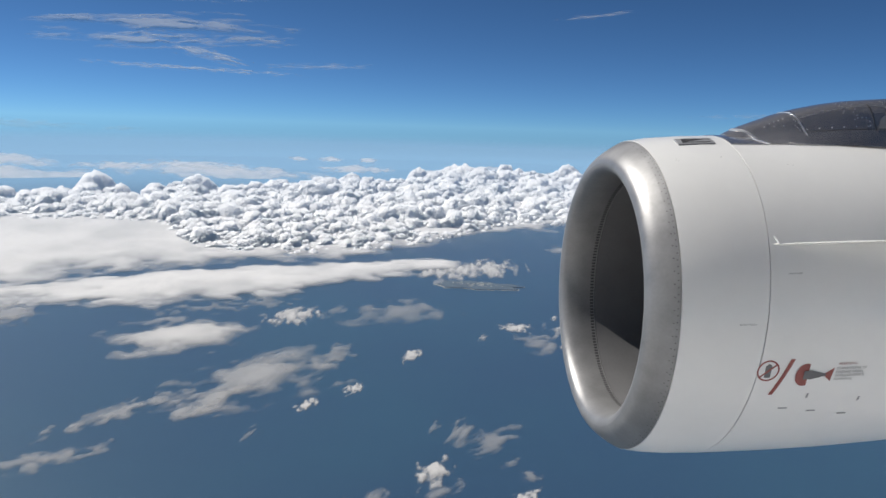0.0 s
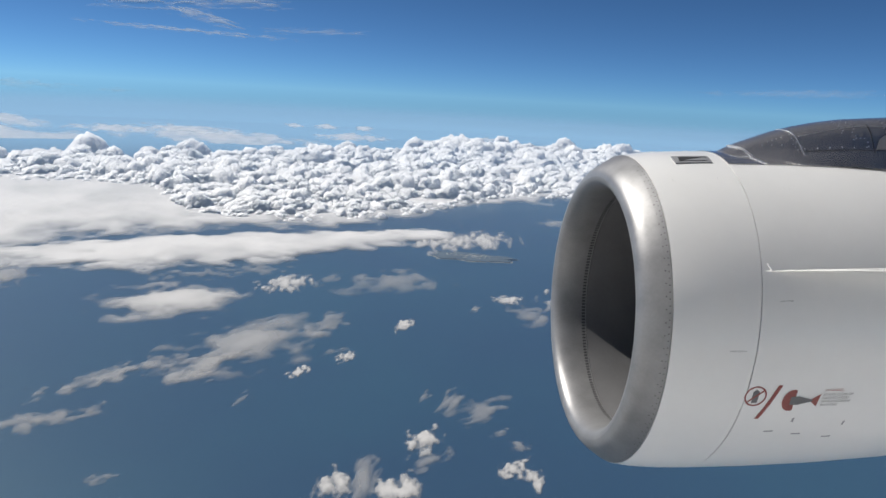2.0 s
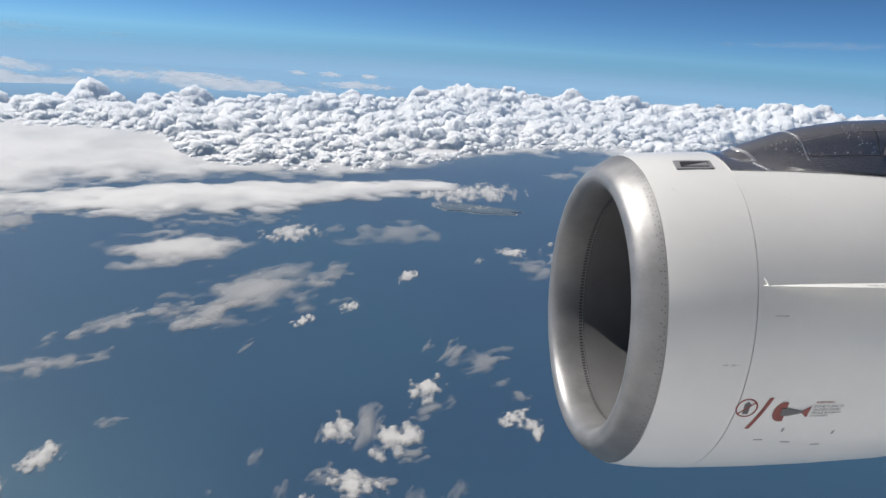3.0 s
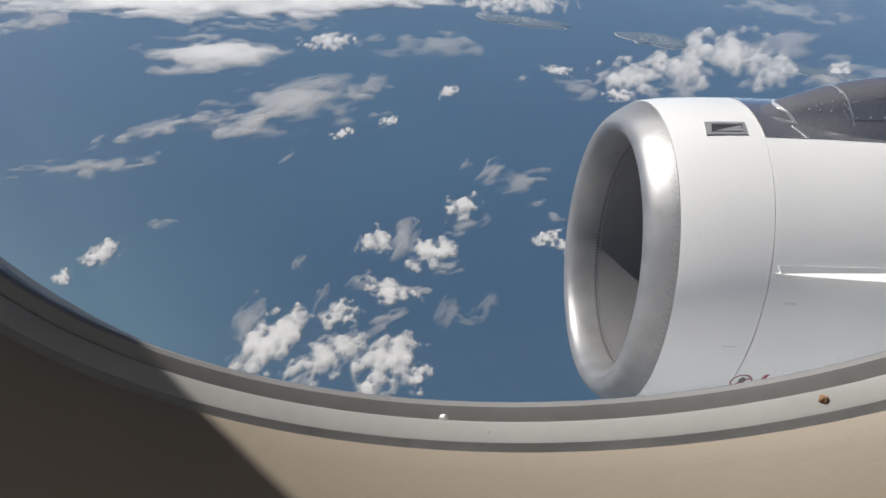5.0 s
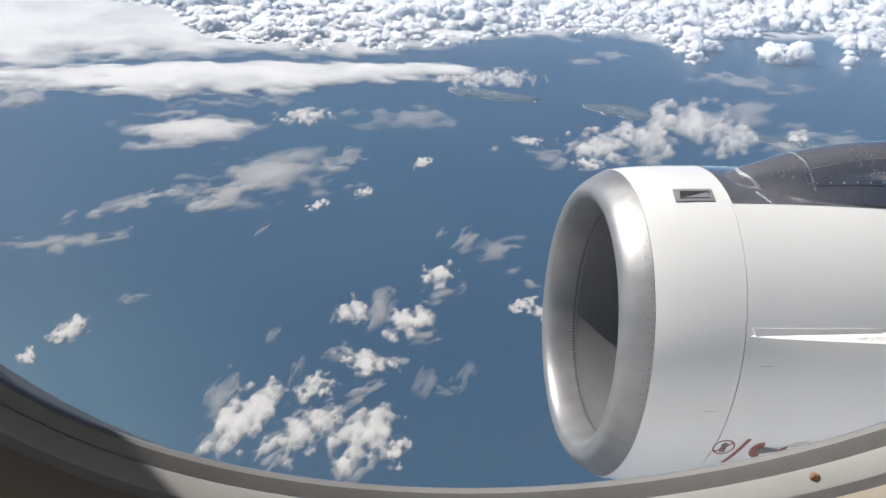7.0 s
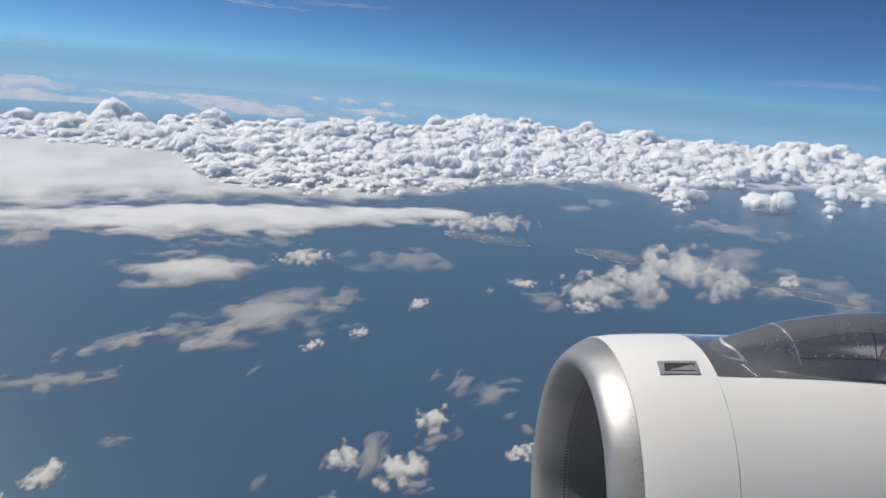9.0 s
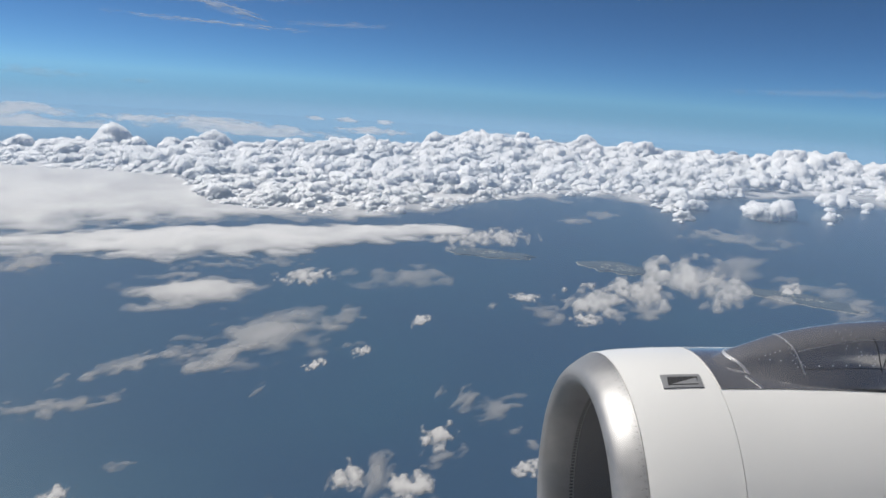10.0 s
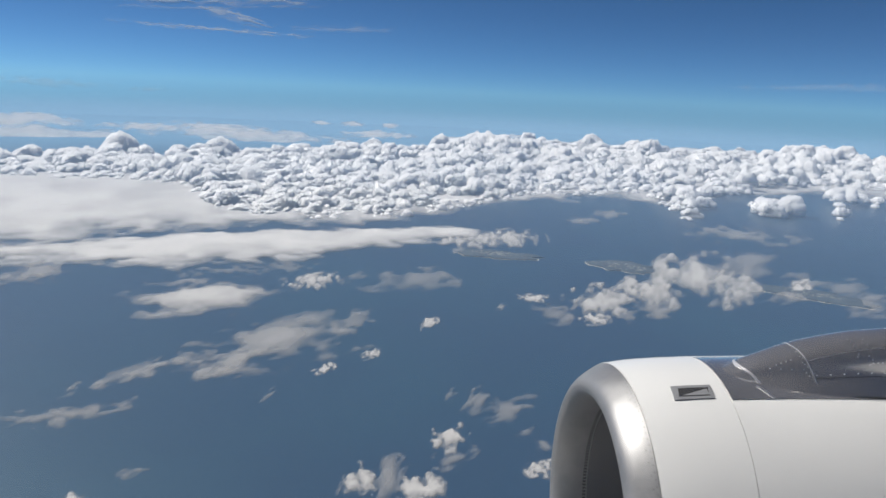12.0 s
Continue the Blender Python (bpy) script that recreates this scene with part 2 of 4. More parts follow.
def puffs(x, y, cell, seed):
    """Rounded heads: one dome round each jittered seed point, with varied size."""
    x, y = x / cell, y / cell
    ix, iy = np.floor(x), np.floor(y)
    best = np.zeros_like(x)
    for dx in (-1, 0, 1):
        for dy in (-1, 0, 1):
            jx, jy = ix + dx, iy + dy
            px = jx + 0.15 + 0.7 * lattice(jx, jy, seed)
            py = jy + 0.15 + 0.7 * lattice(jx, jy, seed + 7)
            rad = 0.55 + 0.5 * lattice(jx, jy, seed + 13)
            d2 = ((x - px) ** 2 + (y - py) ** 2) / rad ** 2
            best = np.maximum(best, np.sqrt(np.clip(1 - d2, 0, 1)) * (0.45 + 0.75 * (rad - 0.55) * 2))
    return best


def ramp01(v, lo, hi):
    t = np.clip((v - lo) / (hi - lo), 0, 1)
    return t * t * (3 - 2 * t)


def billow(p, cell, seed):
    """Round bulges in space: 1 at the crown of a bulge, 0 in the creases between them."""
    q = p / cell
    base = np.floor(q)
    best = np.zeros(len(p))
    for dx in (-1, 0, 1):
        for dy in (-1, 0, 1):
            for dz in (-1, 0, 1):
                jx, jy, jz = base[:, 0] + dx, base[:, 1] + dy, base[:, 2] + dz
                s2 = seed + (jz.astype(np.int64) * 7919)
                px, py, pz = jx + lattice(jx, jy, s2), jy + lattice(jx, jy, s2 + 101), jz + lattice(jx, jy, s2 + 211)
                rad = 0.75 + 0.35 * lattice(jx, jy, s2 + 307)
                d2 = ((q[:, 0] - px) ** 2 + (q[:, 1] - py) ** 2 + (q[:, 2] - pz) ** 2) / rad ** 2
                best = np.maximum(best, (0.25 * np.sqrt(np.clip(1 - d2, 0, 1)) + 0.75 * np.clip(1 - d2, 0, 1)) * rad)
    return best


def spot(az, el, z):
    """The place at height z that is seen from the window at that azimuth and height angle, in degrees."""
    r = -z / math.tan(radians(-el)) if el < 0 else z / math.tan(radians(el))
    r = abs(r)
    return r * math.sin(radians(az)), r * math.cos(radians(az))


def sheet_faces(rows, cols, keep):
    idx = np.arange(rows * cols).reshape(rows, cols)
    q = np.stack([idx[:-1, :-1], idx[:-1, 1:], idx[1:, 1:], idx[1:, :-1]], -1).reshape(-1, 4)
    q = q[keep.ravel()[q].any(1)]
    used = np.unique(q)
    remap = np.full(rows * cols, -1, dtype=np.int64)
    remap[used] = np.arange(len(used))
    return remap[q], used


# ---- sea, land and clouds ----
SEA_Z, DECK_Z = -250.0, -249.0


def build_sea():
    rings = [60, 200, 500, 900, 1500, 2300, 3300, 4300, 4920]
    n = 96
    bm = bm_new()
    loops = [[(r * math.cos(2 * math.pi * i / n), r * math.sin(2 * math.pi * i / n), SEA_Z) for i in range(n)] for r in rings]
    rows = loft(bm, loops)
    bm.faces.new(rows[0])
    ob = new("water", mesh_of(bm, "water", SEA))
    tagged(ob, "deep blue open sea with faint ripples reaching the horizon", "sea", kind="structure")


def island(label, az, el, half_az, half_el, seed, turn=0.0):
    """A low wooded island with a pale beach along its shore."""
    cx, cy = spot(az, el, SEA_Z)
    r0 = math.hypot(cx, cy)
    half_x = r0 * math.tan(radians(half_az))
    half_y = abs(spot(0, el + half_el, SEA_Z)[1] - spot(0, el - half_el, SEA_Z)[1]) / 2
    base = thing("island", pose(cx, cy, SEA_Z, 0, 0, -az + turn), label, "island")
    for name, mat, grow, h in (("beach", SAND, 1.0, 0.3), ("scrub", LAND, 0.975, 1.2)):
        bm = bm_new()
        n = 120
        ang = np.linspace(0, 2 * math.pi, n, endpoint=False)
        rad = 0.66 + 1.0 * (fbm(np.cos(ang) * 1.7 + 9, np.sin(ang) * 1.7 + 9, seed, 5) - 0.35)
        loops = []
        for k, zz in ((1.0, -0.2), (0.98, h), (0.8, h * 1.5), (0.5, h * 2.2), (0.15, h * 2.6)):
            loops.append([(grow * k * r * half_x * math.cos(a), grow * k * r * half_y * math.sin(a), zz + 0.35 * h * float(lattice(np.array(i), np.array(int(k * 100)), seed)))
                          for i, (a, r) in enumerate(zip(ang, rad))])
        rows = loft(bm, loops)
        bm.faces.new(rows[-1])
        part(name, bm, mat, base, "pale sandy shoreline" if name == "beach" else "dark scrub tinted bluish as if by haze")
    rnd = random.Random(seed)
    bm = bm_new()
    for k in range(70):
        q, d = rnd.random() * 2 * math.pi, 0.8 * rnd.random() ** 0.5
        px, py = 0.6 * half_x * d * math.cos(q), 0.6 * half_y * d * math.sin(q)
        w = 0.6 + 1.6 * rnd.random()
        z0 = 1.2 * 1.4 + (1 - d) * 1.4
        box(bm, (px - w, py - 0.6, z0 - 1.5), (px + w, py + 0.6, z0 + 0.8))
    tagged(part("roofs", bm, SAND, base, "scattered pale roofs", False), kind="stuff")


def deck_sheet(name, label, az0, az1, el0, el1, low, top, mat, seed, z=None, fade=(0.9, 0.3), rough=1.6, grain=(0.55, 2.6), rows=120, cols=420, swell=9.0):
    """A low sheet of cloud between two edges, given as (azimuth, height angle) pairs in degrees, ragged and thinning at its borders."""
    z = z or DECK_Z
    az, el = np.meshgrid(np.linspace(az0, az1, cols), np.linspace(el0, el1, rows))
    rr = -z / np.tan(np.radians(-el))
    x, y = rr * np.sin(np.radians(az)), rr * np.cos(np.radians(az))
    lo = np.interp(az, [p[0] for p in low], [p[1] for p in low])
    hi = np.interp(az, [p[0] for p in top], [p[1] for p in top])
    soft = fade[0] * np.interp(az, (-40, -24, -10), (2.0, 1.8, 1.0))
    wx = az + 1.2 * (fbm(az * 0.4, el * 1.2, seed + 3, 3) - 0.5)
    n = fbm(wx * grain[0] + seed, el * grain[1], seed, 6) - 0.5
    body = np.minimum((el - lo) / soft, (hi - el) / fade[1]) + rough * n
    body = np.minimum(body, np.minimum(az - az0, az1 - az) / 1.5)
    cover = (1 - np.exp(-2.2 * np.clip(body + 0.1, 0, 3) ** 1.3)) * (1 - 0.2 * ramp01(fbm(wx * 0.3, el * 1.1, seed + 15, 6), 0.3, 0.75))
    zz = z + swell * cover * fbm(x / 70, y / 110, seed + 9, 4)
    faces, used = sheet_faces(rows, cols, cover > 0.004)
    v = np.stack([x, y, zz], -1).reshape(-1, 3)[used]
    ob = new(name, from_arrays(name, v, faces, mat, cover.reshape(-1)[used]))
    return tagged(ob, label, "cloud", kind="stuff")


def head_shapes(count):
    """Cauliflower heads: the upper part of a ball, swollen by bulges upon bulges."""
    bm = bm_new()
    bmesh.ops.create_icosphere(bm, subdivisions=4, radius=1.0)
    v = np.array([p.co[:] for p in bm.verts])
    f = np.array([[q.index for q in face.verts] for face in bm.faces])
    bm.free()
    keep = v[f].min(1)[:, 2] > -0.06
    f = f[keep]
    used = np.unique(f)
    remap = np.zeros(len(v), dtype=np.int64)
    remap[used] = np.arange(len(used))
    f, v = remap[f], v[used]
    out = []
    for k in range(count):
        r = 0.5 + 0.45 * billow(v + 11.3 * k, 0.8, 50 + k) + 0.32 * billow(v * 1.15 + 7.1 * k, 0.4, 90 + k) + 0.16 * billow(v * 1.1 + 3.7 * k, 0.19, 130 + k)
        out.append(v * r[:, None] * np.array([1.0, 1.0, 1.0]))
    return out, f


def cloud_heads(name, label, az0, az1, low, top, size, seed, step=(0.95, 0.3), gaps=0.3, rise=0.011, jut=1.0):
    """A field of cumulus heads that stand shoulder to shoulder between two edges (azimuth, height angle)."""
    rnd = np.random.RandomState(seed)
    verts, faces, cover, total = [], [], [], 0
    el_min, el_max = min(p[1] for p in low), max(p[1] for p in top)
    for el0 in np.arange(el_min, el_max, step[1]):
        for az_k in np.arange(az0, az1, step[0]):
            az, el = az_k + step[0] * (rnd.rand() - 0.5) * 1.3, el0 + step[1] * (rnd.rand() - 0.5) * 1.3
            lo, hi = (float(np.interp(az, [p[0] for p in e], [p[1] for p in e])) for e in (low, top))
            pick, big, s1, s2, s3, spin = rnd.randint(len(HEADS)), rnd.rand(), rnd.rand(), rnd.rand(), rnd.rand(), rnd.rand() * 6.28
            if not lo < el < hi:
                continue
            m = float(fbm(np.array(az * 0.33 + seed), np.array(el * 0.9), seed, 3))
            edge = min(1.0, (el - lo) / 0.9)
            if m < gaps + 0.12 * (1 - edge):
                continue
            d = -DECK_Z / math.tan(radians(-el))
            m = min(1.0, max(0.0, (m - 0.3) / 0.4))
            r = d * size * (0.32 + 0.6 * big ** 2.5 + 0.55 * big ** 8 + 0.3 * m * s3) * (0.38 + 0.62 * edge)
            h = d * rise * m * (0.4 + 0.6 * s1) * edge * jut
            p = HEADS[pick] * r * np.array([1.0 + 0.35 * s2, 1.0, 0.95 + 0.5 * s1])
            c, s = math.cos(spin), math.sin(spin)
            q = np.stack([p[:, 0] * c - p[:, 1] * s, p[:, 0] * s + p[:, 1] * c, p[:, 2]], -1)
            verts.append(q + np.array([d * math.sin(radians(az)), d * math.cos(radians(az)), DECK_Z - 0.55 * r + h]))
            faces.append(HEAD_FACES + total)
            cover.append(ramp01(HEADS[pick][:, 2], -0.02, 0.7) ** 0.7)
            total += len(p)
    ob = new(name, from_arrays(name, np.concatenate(verts), np.concatenate(faces), HEAD, np.concatenate(cover)))
    return tagged(ob, label, "cloud", kind="stuff")


def cloud(name, label, az, el, wide, deep, seed, mat, lean=0.0, sort="cumulus", group="", z=-249.6, tilt=0.0, opacity=1.0, high=None):
    """One cloud with a lumpy, domed top that frays at its edges; wide and deep in degrees as seen from the window, lean its slant."""
    if high:
        z = high * math.tan(radians(el))
        cx, cy = high * math.sin(radians(az)), high * math.cos(radians(az))
    else:
        cx, cy = spot(az, el, z)
    r0 = math.hypot(cx, cy, z)
    drawn = math.sin(radians(abs(el) + tilt))
    hx, hy = r0 * math.tan(radians(wide)) / 2, r0 * math.tan(radians(deep)) / 2
    asp = wide / deep
    cols = int(min(190, max(26, wide * 15)))
    rows = int(min(110, max(22, deep * 22)))
    u, v = np.meshgrid(np.linspace(-1.5, 1.5, cols), np.linspace(-1.6, 1.6, rows))
    X, Y = u * asp + seed * 7.3, v + seed * 3.1
    env = 1 - np.sqrt(u ** 2 + v ** 2)
    if sort == "cumulus":
        wx, wy = X + 0.5 * (fbm(X, Y, seed + 60, 4) - 0.5), Y + 0.5 * (fbm(X, Y, seed + 70, 4) - 0.5)
        lump = 0.5 * puffs(wx, wy, 1.05, seed) + 0.32 * puffs(wx, wy, 0.5, seed + 1) + 0.2 * puffs(wx, wy, 0.24, seed + 2)
        fray = fbm(X * 1.7, Y * 2.1, seed + 5, 6) - 0.5
        body = 1.2 * env + 0.7 * (lump - 0.42) + 2.5 * fray - 0.24
        cover = 0.95 * (1 - np.exp(-1.75 * np.clip(body + 0.14, 0, 3) ** 1.4))
        height = 0.16 * min(hx, hy) * np.clip(body, 0, 1.0) * (0.4 + 0.9 * lump)
    else:
        stretch = {"wisp": (0.6, 1.8), "layer": (0.5, 1.7), "cirrus": (0.35, 2.4)}[sort]
        wx = X + 0.8 * (fbm(X * 0.7, Y * 0.7, seed + 60, 3) - 0.5)
        wy = Y + 0.5 * (fbm(X * 0.6, Y * 0.9, seed + 70, 3) - 0.5)
        f = fbm(wx * stretch[0], wy * stretch[1], seed, 6) - 0.5
        body = (1.1 * env + 3.2 * f) if sort != "layer" else (1.4 * env + 2.4 * f + 0.2)
        cover = 1 - np.exp(-1.35 * np.clip(body + 0.12, 0, 3) ** 1.3)
        height = 0.18 * min(hx, hy) * np.clip(body, 0, 1)
    cover = opacity * cover * ramp01(1.5 - abs(u), 0, 0.25) * ramp01(1.6 - abs(v), 0, 0.25)
    a = radians(lean)
    px, py = u * hx * math.cos(a) - v * hy * math.sin(a), u * hx * math.sin(a) + v * hy * math.cos(a)
    faces, used = sheet_faces(rows, cols, cover > 0.006)
    g = np.stack([px, py / drawn, height + 0.05], -1).reshape(-1, 3)[used]
    ob = new(name, from_arrays(name, g, faces, mat, cover.reshape(-1)[used]))
    ob.matrix_world = pose(cx, cy, z, tilt, 0, -az)
    return tagged(ob, label, "cloud", group)


build_sea()
island("low wooded island with a pale beach in blue sea", 14.2, -13.45, 3.7, 0.55, 4, -9)
island("long low wooded headland with a thin sandy shore", 3.4, -13.35, 4.6, 0.42, 9, -7)
island("flat wooded coast edged by a straight pale beach", 28.5, -13.6, 4.6, 0.42, 15, 2)

LOWER = [(-45, -12.6), (-36, -12.6), (-29.5, -12.4), (-23.3, -11.9), (-15.7, -11.3), (-8.6, -11.1), (-3.2, -10.6), (1.2, -9.5), (6, -8.5), (13, -8.0), (17, -7.9), (22, -6.7), (32, -6.1), (46, -6.0)]
UPPER = [(-45, -6.9), (-36, -6.6), (-30.5, -6.3), (-23.9, -6.2), (-18.8, -5.8), (-10.7, -5.7), (-0.3, -4.5), (8.2, -4.1), (18.5, -3.9), (25, -3.6), (46, -3.6)]
deck_sheet("cloud_bank", "broad bright sheet of soft white cloud over the sea", -45, 46, -14.6, -3.6, LOWER, UPPER, DECK, 3, rows=260, cols=700)
deck_sheet("cloud_band", "long low band of white cloud with ragged edge", -40, 2.0, -16.2, -10.6,
           [(-40, -13.7), (-30, -14.1), (-23.6, -14.7), (-16, -14.4), (-6.2, -13.2), (0.2, -12.1)],
           [(-40, -12.5), (-30, -12.3), (-20, -12.0), (-11, -11.7), (0.2, -11.3)], DECK, 11, z=-249.3, fade=(0.55, 0.35), rough=1.9, cols=520, rows=170)
deck_sheet("cloud_field", "thin far veil of white cloud below the horizon", -2, 24, -4.6, -3.3, [(-2, -4.2), (24, -3.95)], [(-2, -3.6), (24, -3.45)], DECK, 31, z=-236.0, fade=(0.3, 0.25), grain=(0.5, 5.0), rows=40, cols=300)

HEADS, HEAD_FACES = head_shapes(10)
cloud_heads("cumulus_bank", "bright white billowing cumulus heads packed over the sea", -44, 46,
            [(-45, -7.6), (-28, -7.8), (-23, -8.2), (-20, -10.3), (-15.7, -10.9), (-8.6, -10.8), (-3.2, -10.4), (1.2, -9.3), (6, -8.2), (13, -7.6), (17, -7.2), (22, -6.0), (46, -5.1)],
            UPPER, 0.0112, 5, step=(0.36, 0.15), gaps=0.28)
cloud_heads("cumulus_bank", "tall white cumulus heads along the far edge of the bank", -46, 4, [(-46, -7.2), (-30, -6.9), (-19, -6.5), (-10, -6.3), (4, -4.9)],
            [(-46, -6.3), (-30, -6.0), (-19, -5.7), (-10, -5.6), (4, -4.3)], 0.0140, 8, step=(0.55, 0.22), gaps=0.40, rise=0.016)
cloud_heads("cumulus_bank", "larger white cumulus turrets rising out of the bank", -26, 12, [(-26, -8.0), (-20, -9.4), (-8, -9.6), (1, -8.8), (12, -7.2)],
            [(-26, -6.9), (-10, -6.5), (0, -5.4), (12, -4.9)], 0.0165, 33, step=(1.7, 0.55), gaps=0.5, rise=0.006)
cloud_heads("cumulus_field", "broken cream-white cumulus heads with blue gaps", 16, 46,
            [(16, -8.0), (18.9, -9.2), (22, -9.6), (27, -8.8), (30, -7.5), (46, -6.8)], [(16, -7.0), (22, -5.9), (25, -5.0), (46, -4.6)], 0.0105, 14, step=(0.42, 0.18), gaps=0.55, rise=0.014)


def rear_fill_clouds():
    """Unseen cloud cover, added behind the aircraft to throw light on the engine."""
    rows, cols = 60, 120
    rr = np.exp(np.linspace(math.log(150), math.log(3800), rows))[:, None]
    a = np.radians(np.linspace(80, 280, cols))[None, :]
    x, y = rr * np.sin(a), rr * np.cos(a)
    z = SEA_Z + 60 * fbm(x / 160, y / 160, 77, 5)
    faces, used = sheet_faces(rows, cols, np.ones((rows, cols), bool))
    ob = new("cloud_bank", from_arrays("cloud_bank", np.stack([x, y, z], -1).reshape(-1, 3), faces, DECK, np.full(rows * cols, 1.0)))
    tagged(ob, "unseen white cloud cover added behind the aircraft to bounce light", "cloud", kind="stuff")


rear_fill_clouds()
CUMULUS = "small white fair-weather cumulus above the blue sea"
# azimuth, height angle, width, depth, slant (degrees)
for k, (az, el, wide, deep, lean) in enumerate((
        (12.8, -16.4, 4.8, 2.6, 4), (16.1, -14.8, 4.4, 1.8, 10), (19.3, -13.5, 6.5, 3.3, 16), (22.8, -13.8, 3.8, 2.6, 10), (12.3, -17.9, 2.3, 0.9, 0), (27.5, -13.3, 2.1, 1.4, 20),
        (2.7, -12.0, 7.4, 1.4, 6), (6.9, -16.7, 2.3, 0.7, 0), (-2.1, -19.4, 1.4, 0.8, 20), (-7.2, -22.1, 1.5, 0.7, 20), (-11.4, -23.3, 1.7, 0.7, 20), (0.2, -28.7, 2.6, 2.0, 20),
        (-2.3, -32.8, 4.0, 2.4, 20), (-8.3, -32.2, 2.7, 2.1, 20), (8.7, -30.3, 2.6, 1.3, 20), (10.7, -30.8, 1.3, 1.9, 40), (-33.1, -31.2, 2.9, 1.5, 15), (-36.3, -32.5, 1.3, 1.0, 20),
        (-6.5, -36.2, 4.3, 2.0, -10), (-18.7, -40.0, 7.4, 3.0, 30), (-11.6, -38.2, 3.0, 1.8, 25), (-13.3, -41.9, 6.0, 3.1, 30), (-6.3, -42.3, 6.2, 3.5, 35), (-2.9, -43.5, 2.4, 2.0, 40),
        (-12.4, -16.0, 4.1, 1.2, 5))):
    cloud("cumulus_cloud", CUMULUS, az, el, wide, deep, 101 + k, PUFF, lean, group="small clouds over the sea")
cloud("stratus_cloud", "long white flat-bottomed patch of cloud over sea", -21.7, -17.1, 8.8, 2.2, 140, PUFF, 0, "layer")
WISP = "thin grey-white ragged wisp of cloud over sea"
# azimuth, height angle, width, depth, slant, how dense
for k, (az, el, wide, deep, lean, dense) in enumerate((
        (-16.2, -21.1, 12.3, 3.0, 10, 0.85), (-19.4, -22.5, 6.3, 1.6, 10, 0.8), (-25.9, -22.3, 9.1, 1.0, 9, 0.7), (-12.1, -19.6, 7.4, 1.7, 8, 0.6), (-8.5, -19.4, 2.8, 0.7, 10, 0.4),
        (-32.5, -24.7, 7.9, 0.9, -2, 0.55), (-30.9, -25.1, 4.7, 0.7, 6, 0.5), (-3.6, -15.7, 8.3, 1.4, 4, 0.5), (-8.8, -15.6, 2.0, 0.6, 20, 0.5), (23.6, -11.9, 3.3, 2.1, 20, 0.55),
        (8.7, -18.1, 2.6, 1.7, 10, 0.6), (17.1, -16.5, 2.0, 1.0, 10, 0.6), (4.1, -17.7, 0.8, 0.4, 20, 0.7), (-16.2, -25.2, 1.4, 0.7, 30, 0.35), (-27.8, -29.7, 2.2, 0.6, 5, 0.45),
        (-33.0, -14.2, 2.4, 1.2, 10, 0.7), (2.4, -25.7, 2.2, 1.5, 50, 0.6), (5.1, -26.0, 4.3, 1.6, 15, 0.55), (0.1, -25.3, 1.0, 0.7, 40, 0.4), (7.1, -27.6, 1.6, 0.6, 10, 0.4),
        (0.9, -30.2, 2.9, 1.1, 20, 0.5), (-5.4, -31.8, 3.0, 1.8, 55, 0.6), (-0.7, -34.0, 2.2, 1.1, 10, 0.5), (9.0, -28.5, 1.4, 0.7, 0, 0.5), (-15.7, -33.8, 1.5, 0.9, 40, 0.35),
        (-9.3, -35.7, 2.2, 1.3, 20, 0.5), (-3.3, -36.2, 2.2, 0.9, 5, 0.6), (-21.0, -37.9, 3.0, 1.8, 40, 0.6), (-7.4, -38.8, 3.8, 1.4, 25, 0.55), (0.1, -37.6, 2.2, 1.6, 60, 0.35),
        (3.6, -36.9, 2.2, 1.4, 60, 0.35), (2.0, -38.2, 2.2, 0.7, 0, 0.3), (-13.6, -36.8, 2.2, 0.8, 60, 0.3), (-7.5, -44.6, 3.2, 1.7, 40, 0.6), (-22.6, -41.7, 2.7, 1.3, 40, 0.5),
        (-16.9, -43.7, 2.4, 1.2, 30, 0.5), (-35.0, -14.6, 5.5, 0.8, 0, 0.6), (26.9, -13.8, 2.5, 1.4, 20, 0.6), (28.0, -12.6, 2.9, 1.3, 10, 0.45), (30.3, -12.7, 2.5, 1.2, 20, 0.5),
        (32.0, -13.5, 2.6, 1.5, 20, 0.6), (10.3, -10.0, 2.2, 0.6, 5, 0.6), (12.6, -9.2, 2.2, 0.6, 5, 0.6), (22.0, -9.8, 6.2, 1.0, 0, 0.6), (26.6, -9.6, 1.8, 0.6, 0, 0.5),
        (-19.7, -15.1, 5.5, 0.7, 0, 0.45), (-14.6, -14.8, 4.2, 0.7, 0, 0.45), (17.5, -16.7, 1.8, 0.8, 10, 0.5))):
    cloud("stratus_wisp", WISP, az, el, wide, deep, 201 + k, THIN, lean, "wisp", "thin wisps over the sea", opacity=0.8 * dense)
